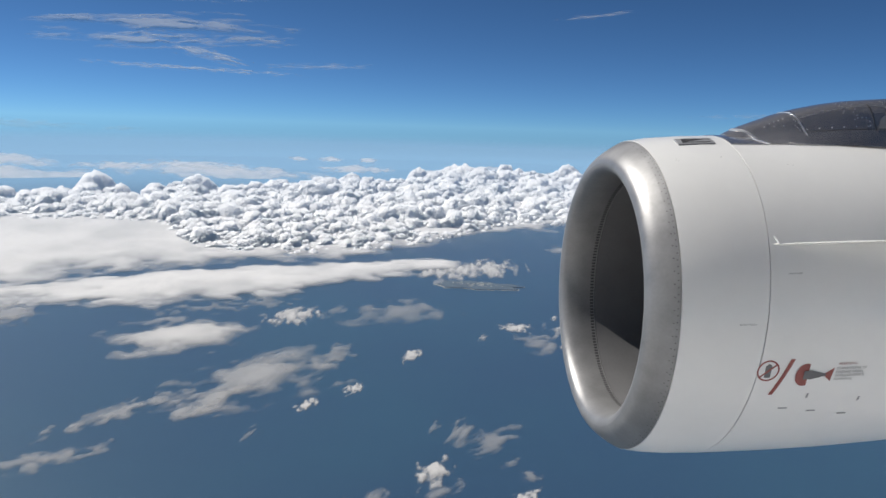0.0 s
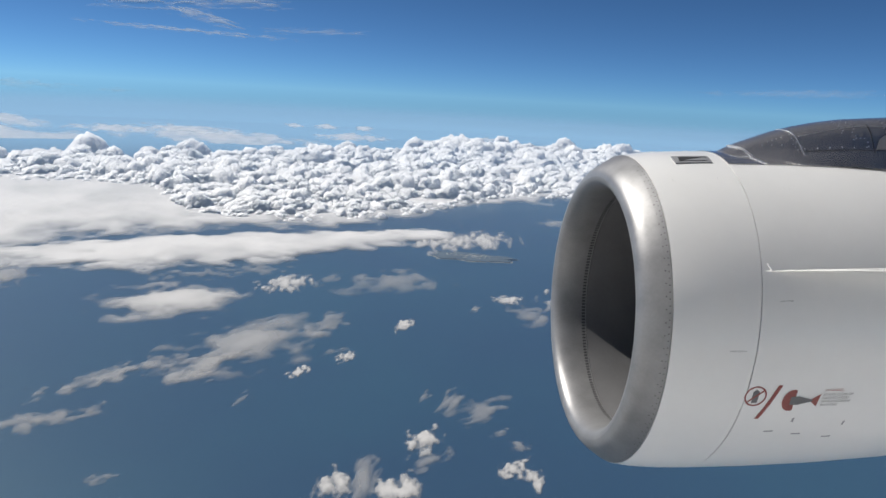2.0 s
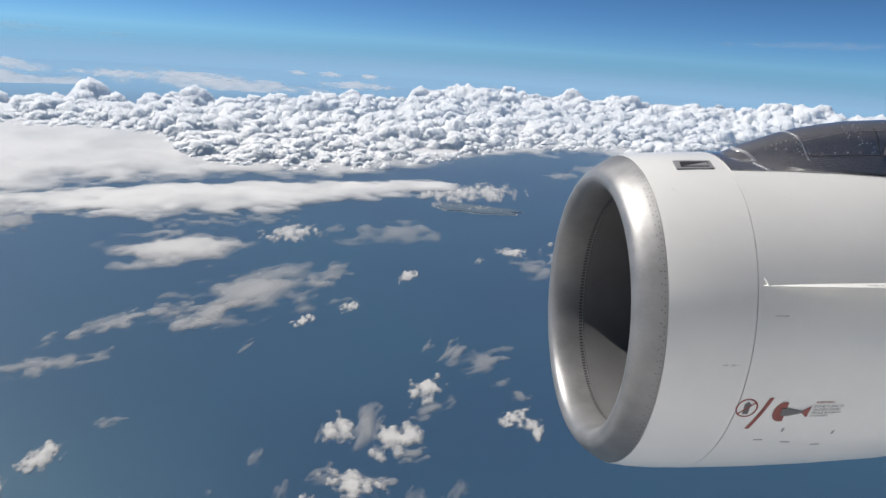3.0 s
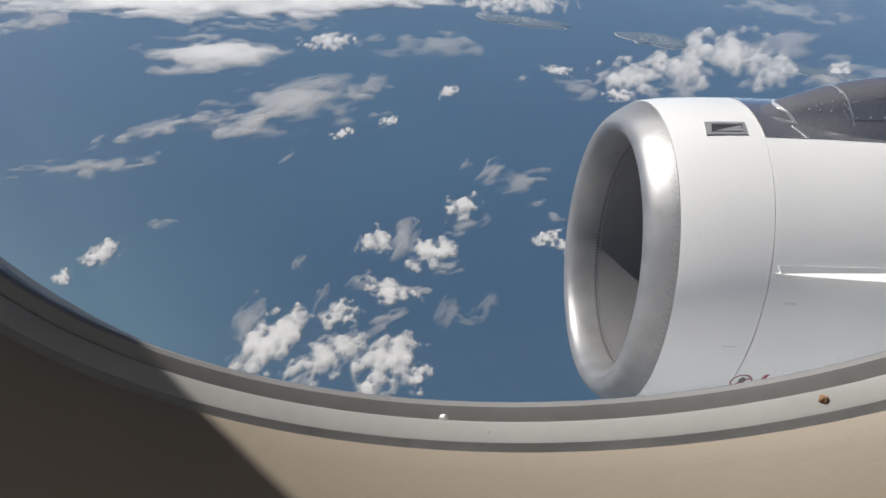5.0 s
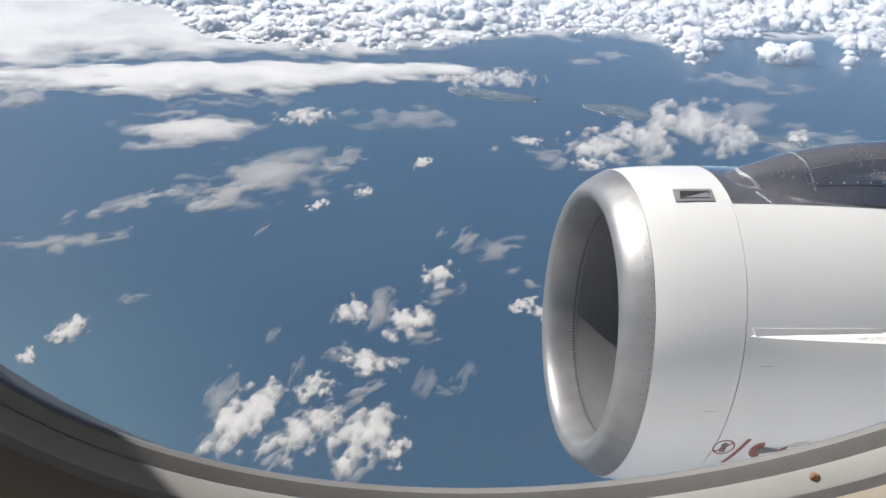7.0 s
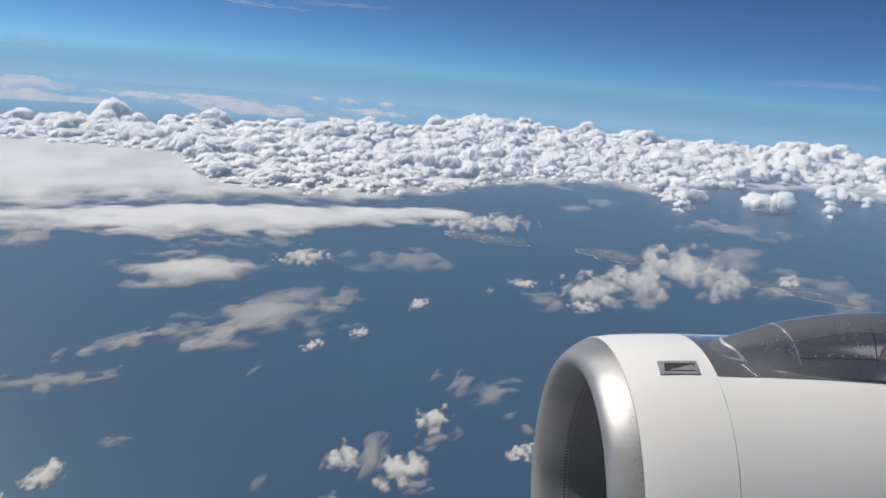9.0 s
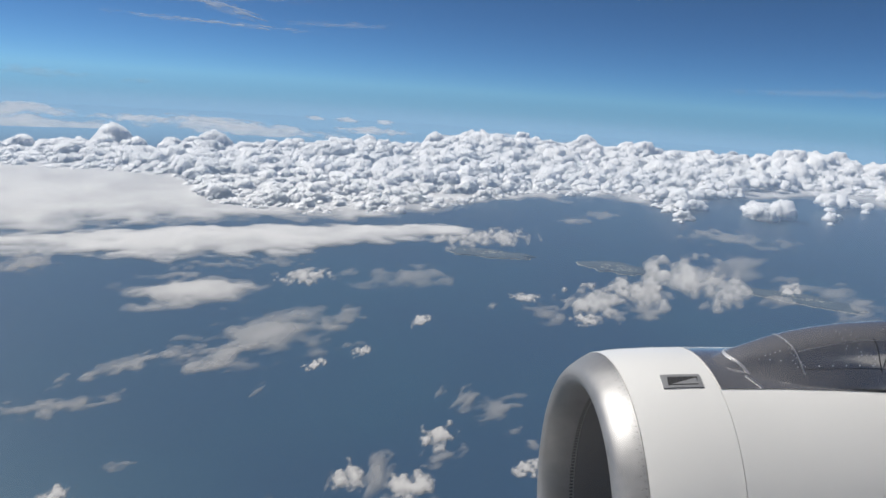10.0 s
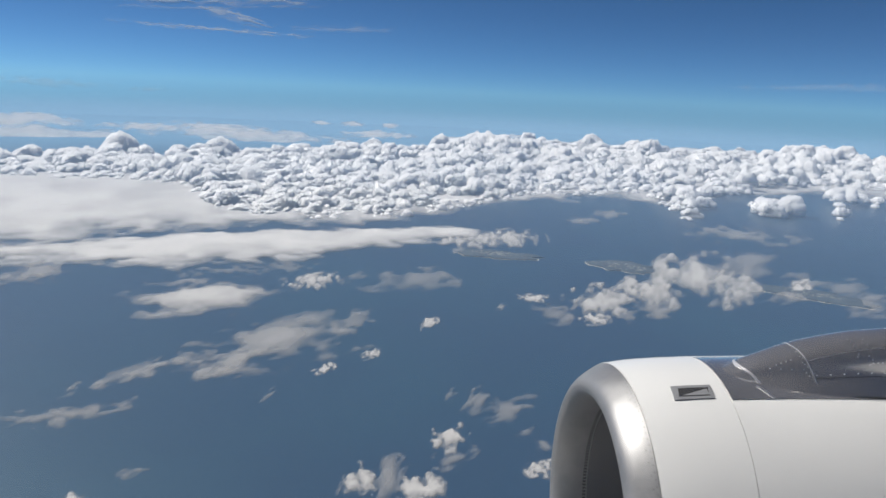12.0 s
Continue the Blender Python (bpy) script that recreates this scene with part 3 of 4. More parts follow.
# low layers near the horizon
for k, (az, el, wide, deep, lean) in enumerate((
        (-31.7, -4.4, 10.5, 1.6, -3), (-34.0, -3.3, 7.5, 0.9, -3), (-25.6, -3.7, 4.6, 0.5, 0), (-22.5, -4.7, 7.5, 0.4, 0), (-17.4, -4.2, 12.5, 1.0, -2), (-19.9, -3.6, 6.2, 0.5, -2),
        (-11.9, -3.0, 1.3, 0.3, 0), (-9.2, -3.0, 1.6, 0.35, 0), (-6.2, -3.0, 1.3, 0.4, 0), (-7.3, -3.75, 5.0, 0.5, 0), (-5.0, -4.1, 3.0, 0.3, 0), (-30.5, -5.6, 6.4, 0.3, 0), (4.5, -3.4, 2.6, 0.35, 0))):
    cloud("flat_cloud", "flat white cloud layer low over the horizon", az, el, wide, deep, 301 + k, LAYER, lean, "layer", "flat clouds at the horizon", tilt=14.0, high=3200 - 170 * (el + 4.6) if az < -5 else 3650, opacity=0.85)
# high cirrus
for k, (az, el, wide, deep, lean, dense) in enumerate((
        (-21.6, 7.0, 14.0, 1.9, 3, 0.5), (-23.5, 5.7, 10.5, 1.3, 4, 0.5), (-15.5, 6.1, 5.8, 0.9, 4, 0.5), (-18.3, 4.8, 4.4, 0.9, -13, 0.6), (-19.4, 3.8, 12.0, 0.35, -1, 0.55),
        (-10.2, 4.4, 6.3, 0.5, 3, 0.35), (-25.0, -0.9, 2.2, 0.3, 0, 0.2), (-32.0, -0.7, 7.0, 0.5, -2, 0.2), (28.2, 1.6, 12.0, 0.5, 2, 0.14), (12.0, 8.9, 4.5, 0.5, 10, 0.3), (-22.0, 9.2, 12.0, 1.4, 3, 0.45))):
    cloud("cirrus_streak", "faint combed streak of high white cirrus", az, el, wide, deep, 401 + k, CIRRUS, lean, "cirrus", "high cirrus", tilt=35.0, high=3000, opacity=dense)


def painted_haze_sheet():
    """Thin sheet added as imitation haze, painted denser the flatter one looks through it."""
    m = bpy.data.materials.new("haze_sheet_tint")
    m.use_nodes = True
    n, l = m.node_tree.nodes, m.node_tree.links
    n.remove(n["Principled BSDF"])
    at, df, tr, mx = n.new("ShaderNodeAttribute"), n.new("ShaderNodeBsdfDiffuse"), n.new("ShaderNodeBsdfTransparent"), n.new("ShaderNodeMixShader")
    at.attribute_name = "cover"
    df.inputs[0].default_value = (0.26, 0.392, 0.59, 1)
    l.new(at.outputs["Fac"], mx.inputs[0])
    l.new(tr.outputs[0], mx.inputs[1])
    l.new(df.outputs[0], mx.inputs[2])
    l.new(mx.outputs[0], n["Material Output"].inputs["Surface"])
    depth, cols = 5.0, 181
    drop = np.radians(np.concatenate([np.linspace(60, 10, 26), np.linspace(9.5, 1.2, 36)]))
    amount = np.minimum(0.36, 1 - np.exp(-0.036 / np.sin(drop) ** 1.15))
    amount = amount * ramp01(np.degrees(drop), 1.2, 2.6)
    a = np.radians(np.linspace(-90, 90, cols))
    rr = depth / np.tan(drop)
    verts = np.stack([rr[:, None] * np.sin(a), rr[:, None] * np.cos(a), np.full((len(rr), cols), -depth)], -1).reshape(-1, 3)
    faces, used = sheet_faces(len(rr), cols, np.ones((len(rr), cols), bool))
    ob = new("painted_haze_sheet", from_arrays("painted_haze_sheet", verts, faces, m, np.repeat(amount, cols)))
    tagged(ob, "thin pale blue sheet imitating haze below", "backdrop", kind="structure")


painted_haze_sheet()


def painted_haze_ring():
    """A glowing ring that imitates the pale haze in which sea and sky meet."""
    m = bpy.data.materials.new("glowing_haze")
    m.use_nodes = True
    n, l = m.node_tree.nodes, m.node_tree.links
    n.remove(n["Principled BSDF"])
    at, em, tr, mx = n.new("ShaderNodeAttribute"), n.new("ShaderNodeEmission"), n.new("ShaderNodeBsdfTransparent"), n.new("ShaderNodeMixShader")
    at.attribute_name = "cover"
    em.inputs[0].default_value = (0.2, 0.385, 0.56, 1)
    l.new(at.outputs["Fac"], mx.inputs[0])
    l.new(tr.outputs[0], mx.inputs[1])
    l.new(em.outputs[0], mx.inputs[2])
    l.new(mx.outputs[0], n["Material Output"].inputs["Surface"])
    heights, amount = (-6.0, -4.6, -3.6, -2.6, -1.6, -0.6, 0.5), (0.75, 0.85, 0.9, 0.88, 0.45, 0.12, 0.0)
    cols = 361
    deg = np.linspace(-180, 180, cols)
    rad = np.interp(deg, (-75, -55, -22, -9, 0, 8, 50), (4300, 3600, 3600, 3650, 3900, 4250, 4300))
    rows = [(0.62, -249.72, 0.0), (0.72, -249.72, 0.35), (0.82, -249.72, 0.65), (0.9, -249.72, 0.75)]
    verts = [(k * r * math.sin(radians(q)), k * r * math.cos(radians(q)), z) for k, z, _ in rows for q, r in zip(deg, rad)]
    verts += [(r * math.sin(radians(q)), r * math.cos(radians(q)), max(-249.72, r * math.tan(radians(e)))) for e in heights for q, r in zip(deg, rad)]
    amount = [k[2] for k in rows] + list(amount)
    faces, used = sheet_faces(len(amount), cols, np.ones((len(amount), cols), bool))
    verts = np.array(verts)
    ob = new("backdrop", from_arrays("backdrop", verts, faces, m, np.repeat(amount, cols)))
    tagged(ob, "glowing pale blue ring imitating haze where sea meets sky", "backdrop", kind="structure")


painted_haze_ring()


# ---- engine ----
OUTER = [(-0.69, 0.925), (-0.684, 0.952), (-0.67, 0.977), (-0.642, 1.006), (-0.605, 1.034), (-0.57, 1.058), (-0.53, 1.08), (-0.4, 1.102), (-0.2, 1.116),
         (0.0, 1.122), (0.4, 1.125), (0.8, 1.118), (1.3, 1.095), (1.9, 1.03), (2.5, 0.93), (3.0, 0.83)]


def radius(x):
    return float(np.interp(x, [p[0] for p in OUTER], [p[1] for p in OUTER]))


def skew(x):
    """How far the rings of the drooped intake lean: weight by station."""
    return float(np.interp(x, [-0.8, -0.5, -0.1, 0.3, 1.2], [0.35, 0.5, 1.0, 0.8, 0.0]))


def surf(x, deg, off=0.0, lean=0.0):
    """A point of the nacelle: station x, angle from the crown towards the cabin, height above the skin."""
    a = radians(deg)
    r = radius(x) + off
    y, z = -r * math.sin(a), r * math.cos(a)
    return (x + lean * skew(x) * (0.077 * z + 0.073 * y), y, z)


def revolve(bm, profile, n=144, lean=True):
    loops = []
    for x, r in profile:
        lp = []
        for i in range(n):
            a = 2 * math.pi * i / n
            y, z = -r * math.sin(a), r * math.cos(a)
            lp.append((x + (skew(x) * (0.077 * z + 0.073 * y) if lean else 0), y, z))
        loops.append(lp)
    loft(bm, loops)


def smooth_profile(points, steps=4):
    out = []
    p = [Vector(q) for q in points]
    for i in range(len(p) - 1):
        a, b, c, d = p[max(i - 1, 0)], p[i], p[i + 1], p[min(i + 2, len(p) - 1)]
        for s in range(steps):
            t = s / steps
            out.append(tuple(0.5 * ((2 * b) + (c - a) * t + (2 * a - 5 * b + 4 * c - d) * t * t + (3 * b - a - 3 * c + d) * t ** 3)))
    return out + [tuple(p[-1])]


def skin_patch(bm, x0, x1, d0, d1, off, base=-0.01, nx=6, nd=6, shear=0.0, lean=0.0):
    """A raised patch of skin with its own rim."""
    def grid(o):
        return [[bm.verts.new(surf(x0 + (x1 - x0) * i / nx + shear * (j / nd - 0.5), d0 + (d1 - d0) * j / nd, o, lean)) for i in range(nx + 1)] for j in range(nd + 1)]
    g, h = grid(off), grid(base)
    for j in range(nd):
        for i in range(nx):
            bm.faces.new((g[j][i], g[j][i + 1], g[j + 1][i + 1], g[j + 1][i]))
    rim = [(0, i) for i in range(nx)] + [(j, nx) for j in range(nd)] + [(nd, i) for i in range(nx, 0, -1)] + [(j, 0) for j in range(nd, 0, -1)]
    for (a, b), (c, d) in zip(rim, rim[1:] + rim[:1]):
        bm.faces.new((g[a][b], g[c][d], h[c][d], h[a][b]))


def skin_shape(bm, pts, x0, deg0, off=0.003, holes=None):
    """A flat marking, its outline given in metres (along, up), wrapped on the skin."""
    vs = [bm.verts.new(surf(x0 + u, deg0 - math.degrees(v / 1.12), off)) for u, v in pts]
    bm.faces.new(vs)


def skin_text(text, size, x0, deg0, mat, parent, name, off=0.003, bold=0.0):
    cu = bpy.data.curves.new("lettering", "FONT")
    cu.body, cu.size, cu.align_x, cu.offset = text, size, "LEFT", bold
    cu.resolution_u = 2
    ob = bpy.data.objects.new("lettering", cu)
    me = bpy.data.meshes.new_from_object(ob)
    bpy.data.objects.remove(ob)
    for v in me.vertices:
        v.co = surf(x0 + v.co.x, deg0 - math.degrees(v.co.y / 1.12), off)
    me.materials.clear()
    me.materials.append(mat)
    o = new(name, me)
    o.parent = parent
    return tagged(o, "small dark printed lettering")


def build_engine():
    eng = thing("jet_engine", BANK @ pose(1.5675, 4.2024, -2.7016, 0, 0.9, 7.44),
                "white-cowled turbofan engine with bare metal intake lip and dark pylon", "jet engine")
    lip_pts = [(-0.5345, 1.055), (-0.5345, 1.0785)] + [p for p in reversed(smooth_profile([q for q in OUTER if q[0] <= -0.56]))]
    inner = smooth_profile([(-0.69, 0.925), (-0.683, 0.897), (-0.664, 0.873), (-0.62, 0.85), (-0.54, 0.832), (-0.42, 0.822)])
    bm = bm_new()
    revolve(bm, lip_pts + inner[1:] + [(-0.42, 0.85)])
    part("intake_lip", bm, LIP, eng, "satin bare aluminium intake lip with smudges")
    bm = bm_new()
    revolve(bm, [(-0.417, 0.85), (-0.417, 0.8235), (-0.3, 0.815), (0.0, 0.815), (0.35, 0.84), (0.75, 0.86), (0.75, 0.89)], 96)
    part("intake_barrel", bm, BARREL, eng, "grey perforated acoustic lining")
    bm = bm_new()
    revolve(bm, [(-0.53, 1.05), (-0.53, 1.0815)] + [q for q in OUTER if -0.5 < q[0] < -0.05] + [(-0.0028, 1.1218), (-0.0028, 1.10)])
    part("intake_cowl", bm, WHITE, eng, "gloss white painted intake cowl")
    bm = bm_new()
    revolve(bm, [(0.0028, 1.10), (0.0028, 1.1222)] + [q for q in OUTER if 0.1 < q[0]] + [(3.0, 0.8)])
    part("fan_cowl", bm, WHITE, eng, "gloss white painted fan cowl")
    bm = bm_new()
    revolve(bm, [(-0.03, 1.098), (0.0, 1.106), (0.03, 1.098)])
    part("cowl_seam", bm, DARK, eng)
    # fan face that closes the duct
    bm = bm_new()
    revolve(bm, [(0.7, 0.86), (0.7, 0.3), (0.55, 0.24), (0.38, 0.12), (0.3, 0.01)], 64, False)
    part("spinner", bm, BARREL, eng)
    blade = bm_new()
    loops = []
    for s in np.linspace(0.27, 0.84, 6):
        tw = radians(25 + 40 * (s - 0.27) / 0.57)
        c = 0.11 + 0.05 * s
        loops.append([(0.55 + c * math.cos(tw) * q * 0.6, c * math.sin(tw) * q + o, s) for q, o in ((-1, 0), (0, 0.012), (1, 0), (0, -0.012))])
    loft(blade, loops, cap=True)
    me = mesh_of(blade, "fan_blade", RIVET)
    for k in range(24):
        ob = new("fan_blade", me)
        ob.parent = eng
        ob.matrix_local = pose(0, 0, 0, k * 15, 0, 0)
    # rivets: two rows on the lip, a row of slots inside
    bm = bm_new()
    for row, (xx, n) in enumerate(((-0.566, 90), (-0.5475, 170))):
        for k in range(n):
            deg = 360.0 * (k + 0.5 * row) / n
            c = [surf(xx + 0.0038 * math.cos(q), deg + math.degrees(0.0038 * math.sin(q) / 1.07), 0.0012, 1.0) for q in [2 * math.pi * i / 6 for i in range(6)]]
            bm.faces.new([bm.verts.new(p) for p in c])
    tagged(part("rivet_rows", bm, RIVET, eng, "two rows of small dark rivets", False), kind="stuff")
    bm = bm_new()
    for k in range(200):
        a = 2 * math.pi * k / 200
        for i0, i1 in ((-0.455, -0.428),):
            vs = []
            for xx, da in ((i0, -0.009), (i1, -0.009), (i1, 0.009), (i0, 0.009)):
                r = 0.8225
                y, z = -r * math.sin(a + da), r * math.cos(a + da)
                vs.append(bm.verts.new((xx + skew(xx) * (0.077 * z + 0.073 * y), y, z)))
            bm.faces.new(vs)
    tagged(part("slot_row", bm, RIVET, eng, "row of short dark slots round the duct", False), kind="stuff")
    # probe bracket low in the duct
    bm = bm_new()
    box(bm, (-0.42, 0.30, -0.775), (-0.36, 0.62, -0.765))
    part("probe_bracket", bm, STEEL, eng, "thin pale metal bracket", False)
    # flush intake scoop on the cowl
    bm = bm_new()
    skin_patch(bm, -0.28, -0.03, 9.0, 15.4, 0.006, shear=-0.02)
    scoop = part("scoop_frame", bm, PLATE, eng, "grey rectangular frame of a flush scoop")
    bm = bm_new()
    skin_patch(bm, -0.245, -0.055, 10.4, 14.2, 0.0085, shear=-0.02)
    part("scoop_opening", bm, DARK, scoop, "dark opening")
    bm = bm_new()
    vs = [bm.verts.new(surf(x, d, o)) for x, d, o in ((-0.235, 14.0, 0.010), (-0.06, 14.0, 0.010), (-0.06, 11.2, 0.010))]
    bm.faces.new(vs)
    part("scoop_ramp", bm, PLATE, scoop, "", False)
    # dark fairing on the crown, pylon and its strips
    bm = bm_new()
    skin_patch(bm, 0.006, 2.6, -16.2, 16.2, 0.005, nx=30, nd=16, lean=1.0)
    part("crown_fairing", bm, GREY_GLOSS, eng, "dark grey glossy fairing strip")
    stations = ((0.17, 0.05, 1.135, 0.07), (0.22, 0.09, 1.155, 0.13), (0.3, 0.12, 1.19, 0.2), (0.42, 0.14, 1.232, 0.245), (0.55, 0.17, 1.276, 0.275), (0.7, 0.19, 1.316, 0.29),
                (0.87, 0.205, 1.35, 0.298), (1.05, 0.22, 1.375, 0.302), (1.25, 0.23, 1.39, 0.304), (1.6, 0.24, 1.412, 0.304), (2.1, 0.22, 1.46, 0.3), (2.8, 0.23, 1.56, 0.3), (3.6, 0.24, 1.71, 0.3))

    def pylon_point(x, a, off=0.0):
        """A point on the pylon: a = 90 degrees on its crown, 180 at the foot of the side nearest the cabin."""
        half, top, foot = (float(np.interp(x, [q[0] for q in stations], [q[k] for q in stations])) for k in (1, 2, 3))
        base = float(np.interp(x, (0.17, 0.3, 1.0, 3.6), (1.115, 1.092, 1.082, 1.0)))
        ss, cc = math.sin(a), math.cos(a)
        y = (half + off) * math.copysign(abs(cc) ** 0.75, cc) + math.copysign((foot - half) * (1 - ss) ** 5, cc) * (abs(cc) > 1e-6)
        return x, y, base + (top + off - base) * ss ** 0.7

    bm = bm_new()
    xs = [0.17, 0.19, 0.22, 0.26] + [0.3 + 0.05 * k for k in range(30)] + [1.9, 2.1, 2.4, 2.8, 3.2, 3.6]
    loft(bm, [[pylon_point(x, math.pi * q / 36) for q in range(37)] for x in xs], closed=False)
    bm.verts.ensure_lookup_table()
    bm.faces.new([bm.verts[i] for i in range(37)])
    pylon = part("pylon", bm, GREY_GLOSS, eng, "dark grey glossy pylon with lines of rivets")

    def hoop(name, x0, wide, sweep, lift, mat, a0=0.0, a1=math.pi, label=""):
        bm = bm_new()
        loops = []
        for dx, o in ((0, -0.002), (0, lift), (wide, lift), (wide, -0.002)):
            lp = []
            for q in range(41):
                a = a0 + (a1 - a0) * q / 40
                lp.append(pylon_point(x0 + dx + sweep * (1 - math.sin(a)) ** 0.9, a, o))
            loops.append(lp)
        loft(bm, loops, closed=False)
        part(name, bm, mat, pylon, label)
    hoop("edge_strip", 0.232, 0.017, 0.08, 0.006, STEEL, label="thin bright metal strip")
    bm = bm_new()
    skin_patch(bm, 0.296, 0.310, 10.2, 16.0, 0.009, nx=1, nd=6, shear=0.05)
    part("edge_strip", bm, STEEL, pylon, "thin bright metal strip")
    hoop("panel_joint", 0.60, 0.006, 0.05, 0.003, STEEL, a1=radians(172), label="thin bright metal strip")
    hoop("panel_joint", 1.12, 0.005, 0.02, 0.0025, DARK, a0=radians(120), a1=radians(170))

    # seam along the foot and the lighter access panel
    bm = bm_new()
    loft(bm, [[pylon_point(0.63 + 0.03 * k, radians(d), 0.0025) for k in range(44)] for d in (166.2, 166.9)], closed=False)
    part("panel_joint", bm, DARK, pylon)
    bm = bm_new()
    loops = []
    for k in range(15):
        u = k / 14
        x = 1.15 + 0.45 * u
        top = 166 - 26 * (1 - (1 - min(1, u * 2.2)) ** 2) ** 0.5
        loops.append([pylon_point(x, radians(165.4 + (top - 165.4) * q / 8), 0.004) for q in range(9)])
    loft(bm, loops, closed=False)
    part("access_panel", bm, PANEL, pylon, "lighter grey rounded access panel")

    rivets = bm_new()

    def rivet(x, deg, size=0.0042):
        a = radians(deg)
        p = Vector(pylon_point(x, a, 0.003))
        t1 = (Vector(pylon_point(x + 0.01, a, 0.003)) - p).normalized()
        t2 = (Vector(pylon_point(x, a + 0.02, 0.003)) - p).normalized()
        rivets.faces.new([rivets.verts.new(p + size * (t1 * math.cos(q) + t2 * math.sin(q))) for q in (0, 1.05, 2.09, 3.14, 4.19, 5.24)])
    for k in range(46):
        rivet(0.64 + 0.0165 * k, 134 - 9 * math.sin(math.pi * k / 50))
    for k in range(9):
        rivet(0.93 + 0.012 * (k % 2), 98 + 5 * k)
        rivet(1.0 + 0.02 * (k % 2), 96 + 7 * k)
        rivet(1.24 + 0.015 * (k % 2), 100 + 5 * k)
    for k in range(12):
        rivet(0.66 + 0.085 * k, 163)
        rivet(0.59 + 0.012 * (k % 3), 104 + 5.4 * k, 0.0036)
    for x, d in ((0.44, 132), (0.47, 130), (0.5, 128), (0.53, 126), (0.46, 146), (0.52, 150), (0.4, 140), (0.64, 156), (0.645, 160), (1.02, 150), (1.05, 150), (1.08, 150), (1.1, 156), (1.1, 162)):
        rivet(x, d, 0.005)
    tagged(part("rivet_rows", rivets, STEEL, pylon, "lines of small bright rivets", False), kind="stuff")
    # chine strake
    bm = bm_new()
    loops = []
    for x in np.linspace(0.0, 1.15, 14):
        h = 0.14 * min(1.0, x / 0.75) ** 0.8 * (1 if x < 1.0 else 1 - (x - 1.0) * 2)
        base_deg = 60.6 - 1.0 * x
        p0 = Vector(surf(x, base_deg, -0.01))
        a0, a1 = radians(base_deg + 18), radians(base_deg + 18 + 90)
        out = Vector((0, -math.sin(a0), math.cos(a0)))
        thick = Vector((0, -math.sin(a1), math.cos(a1))) * 0.006
        loops.append([tuple(p0 - thick * 1.4), tuple(p0 + out * (h + 0.01) - thick * 0.4), tuple(p0 + out * (h + 0.012)), tuple(p0 + out * (h + 0.01) + thick * 0.4), tuple(p0 + thick * 1.4)])
    loft(bm, loops, cap=True)
    strake = part("strake", bm, WHITE, eng, "thin white fin along the cowl", False)
    bm = bm_new()
    skin_patch(bm, 0.02, 0.80, 58.4, 60.9, 0.012, nx=14, nd=3, shear=0.02)
    part("strake_fillet", bm, WHITE, strake)
    # lettering on the strake
    cu = bpy.data.curves.new("lettering", "FONT")
    cu.body, cu.size = "NO STEP", 0.058
    tmp = bpy.data.objects.new("lettering", cu)
    me = bpy.data.meshes.new_from_object(tmp)
    bpy.data.objects.remove(tmp)
    for v in me.vertices:
        x = 0.60 + v.co.x
        base_deg = 60.6 - 1.0 * x
        p0 = Vector(surf(x, base_deg, -0.01))
        a0, a1 = radians(base_deg + 18), radians(base_deg + 18 - 90)
        out = Vector((0, -math.sin(a0), math.cos(a0)))
        v.co = p0 + out * (0.105 - v.co.y) + Vector((0, -math.sin(a1), math.cos(a1))) * 0.0058
    me.materials.append(BLACK)
    o = new("lettering", me)
    o.parent = strake
    tagged(o, "grey warning lettering")
    # markings
    skin_text("HOIST POINT", 0.0135, 0.066, 69.8, BLACK, eng, "lettering")
    skin_text("HOIST POINT >", 0.0145, -0.232, 84.4, BLACK, eng, "lettering")
    skin_text("WARNING:", 0.024, 0.40, 97.2, RED, eng, "lettering")
    skin_text("STAND CLEAR OF\nHAZARD AREAS\nWHILE ENGINE IS\nRUNNING.", 0.024, 0.395, 98.7, BLACK, eng, "lettering")
    bm = bm_new()
    n = 40
    for r0, r1 in ((0.058, 0.068),):
        va = [bm.verts.new(surf(-0.028 + r0 * math.cos(2 * math.pi * i / n), 98.6 - math.degrees(r0 * math.sin(2 * math.pi * i / n) / 1.12), 0.003)) for i in range(n)]
        vb = [bm.verts.new(surf(-0.028 + r1 * math.cos(2 * math.pi * i / n), 98.6 - math.degrees(r1 * math.sin(2 * math.pi * i / n) / 1.12), 0.003)) for i in range(n)]
        for i in range(n):
            bm.faces.new((va[i], va[(i + 1) % n], vb[(i + 1) % n], vb[i]))
    skin_shape(bm, [(-0.05, -0.036), (-0.043, -0.044), (0.05, 0.036), (0.043, 0.044)], -0.028, 98.6, 0.0045)
    part("warning_sign", bm, RED, eng, "red ring and slash of a warning sign", False)
    bm = bm_new()
    skin_shape(bm, [(-0.018, -0.045), (0.018, -0.045), (0.02, 0.03), (0.0, 0.047), (-0.02, 0.03)], -0.028, 98.6, 0.003)
    part("warning_bar", bm, BLACK, eng, "plain dark bar inside the ring", False)
    bm = bm_new()
    for k in range(8):
        a, b = k / 8, (k + 1) / 8
        skin_shape(bm, [(-0.057 + 0.09 * a, -0.12 + 0.24 * a), (-0.03 + 0.09 * a, -0.12 + 0.24 * a), (-0.03 + 0.09 * b, -0.12 + 0.24 * b), (-0.057 + 0.09 * b, -0.12 + 0.24 * b)], 0.066, 101.0)
    part("warning_stripe", bm, RED, eng, "dull red stripe", False)
    bm = bm_new()
    skin_shape(bm, [(0.17, 0.0), (0.235, 0.045), (0.225, -0.045)], 0.146, 100.3)
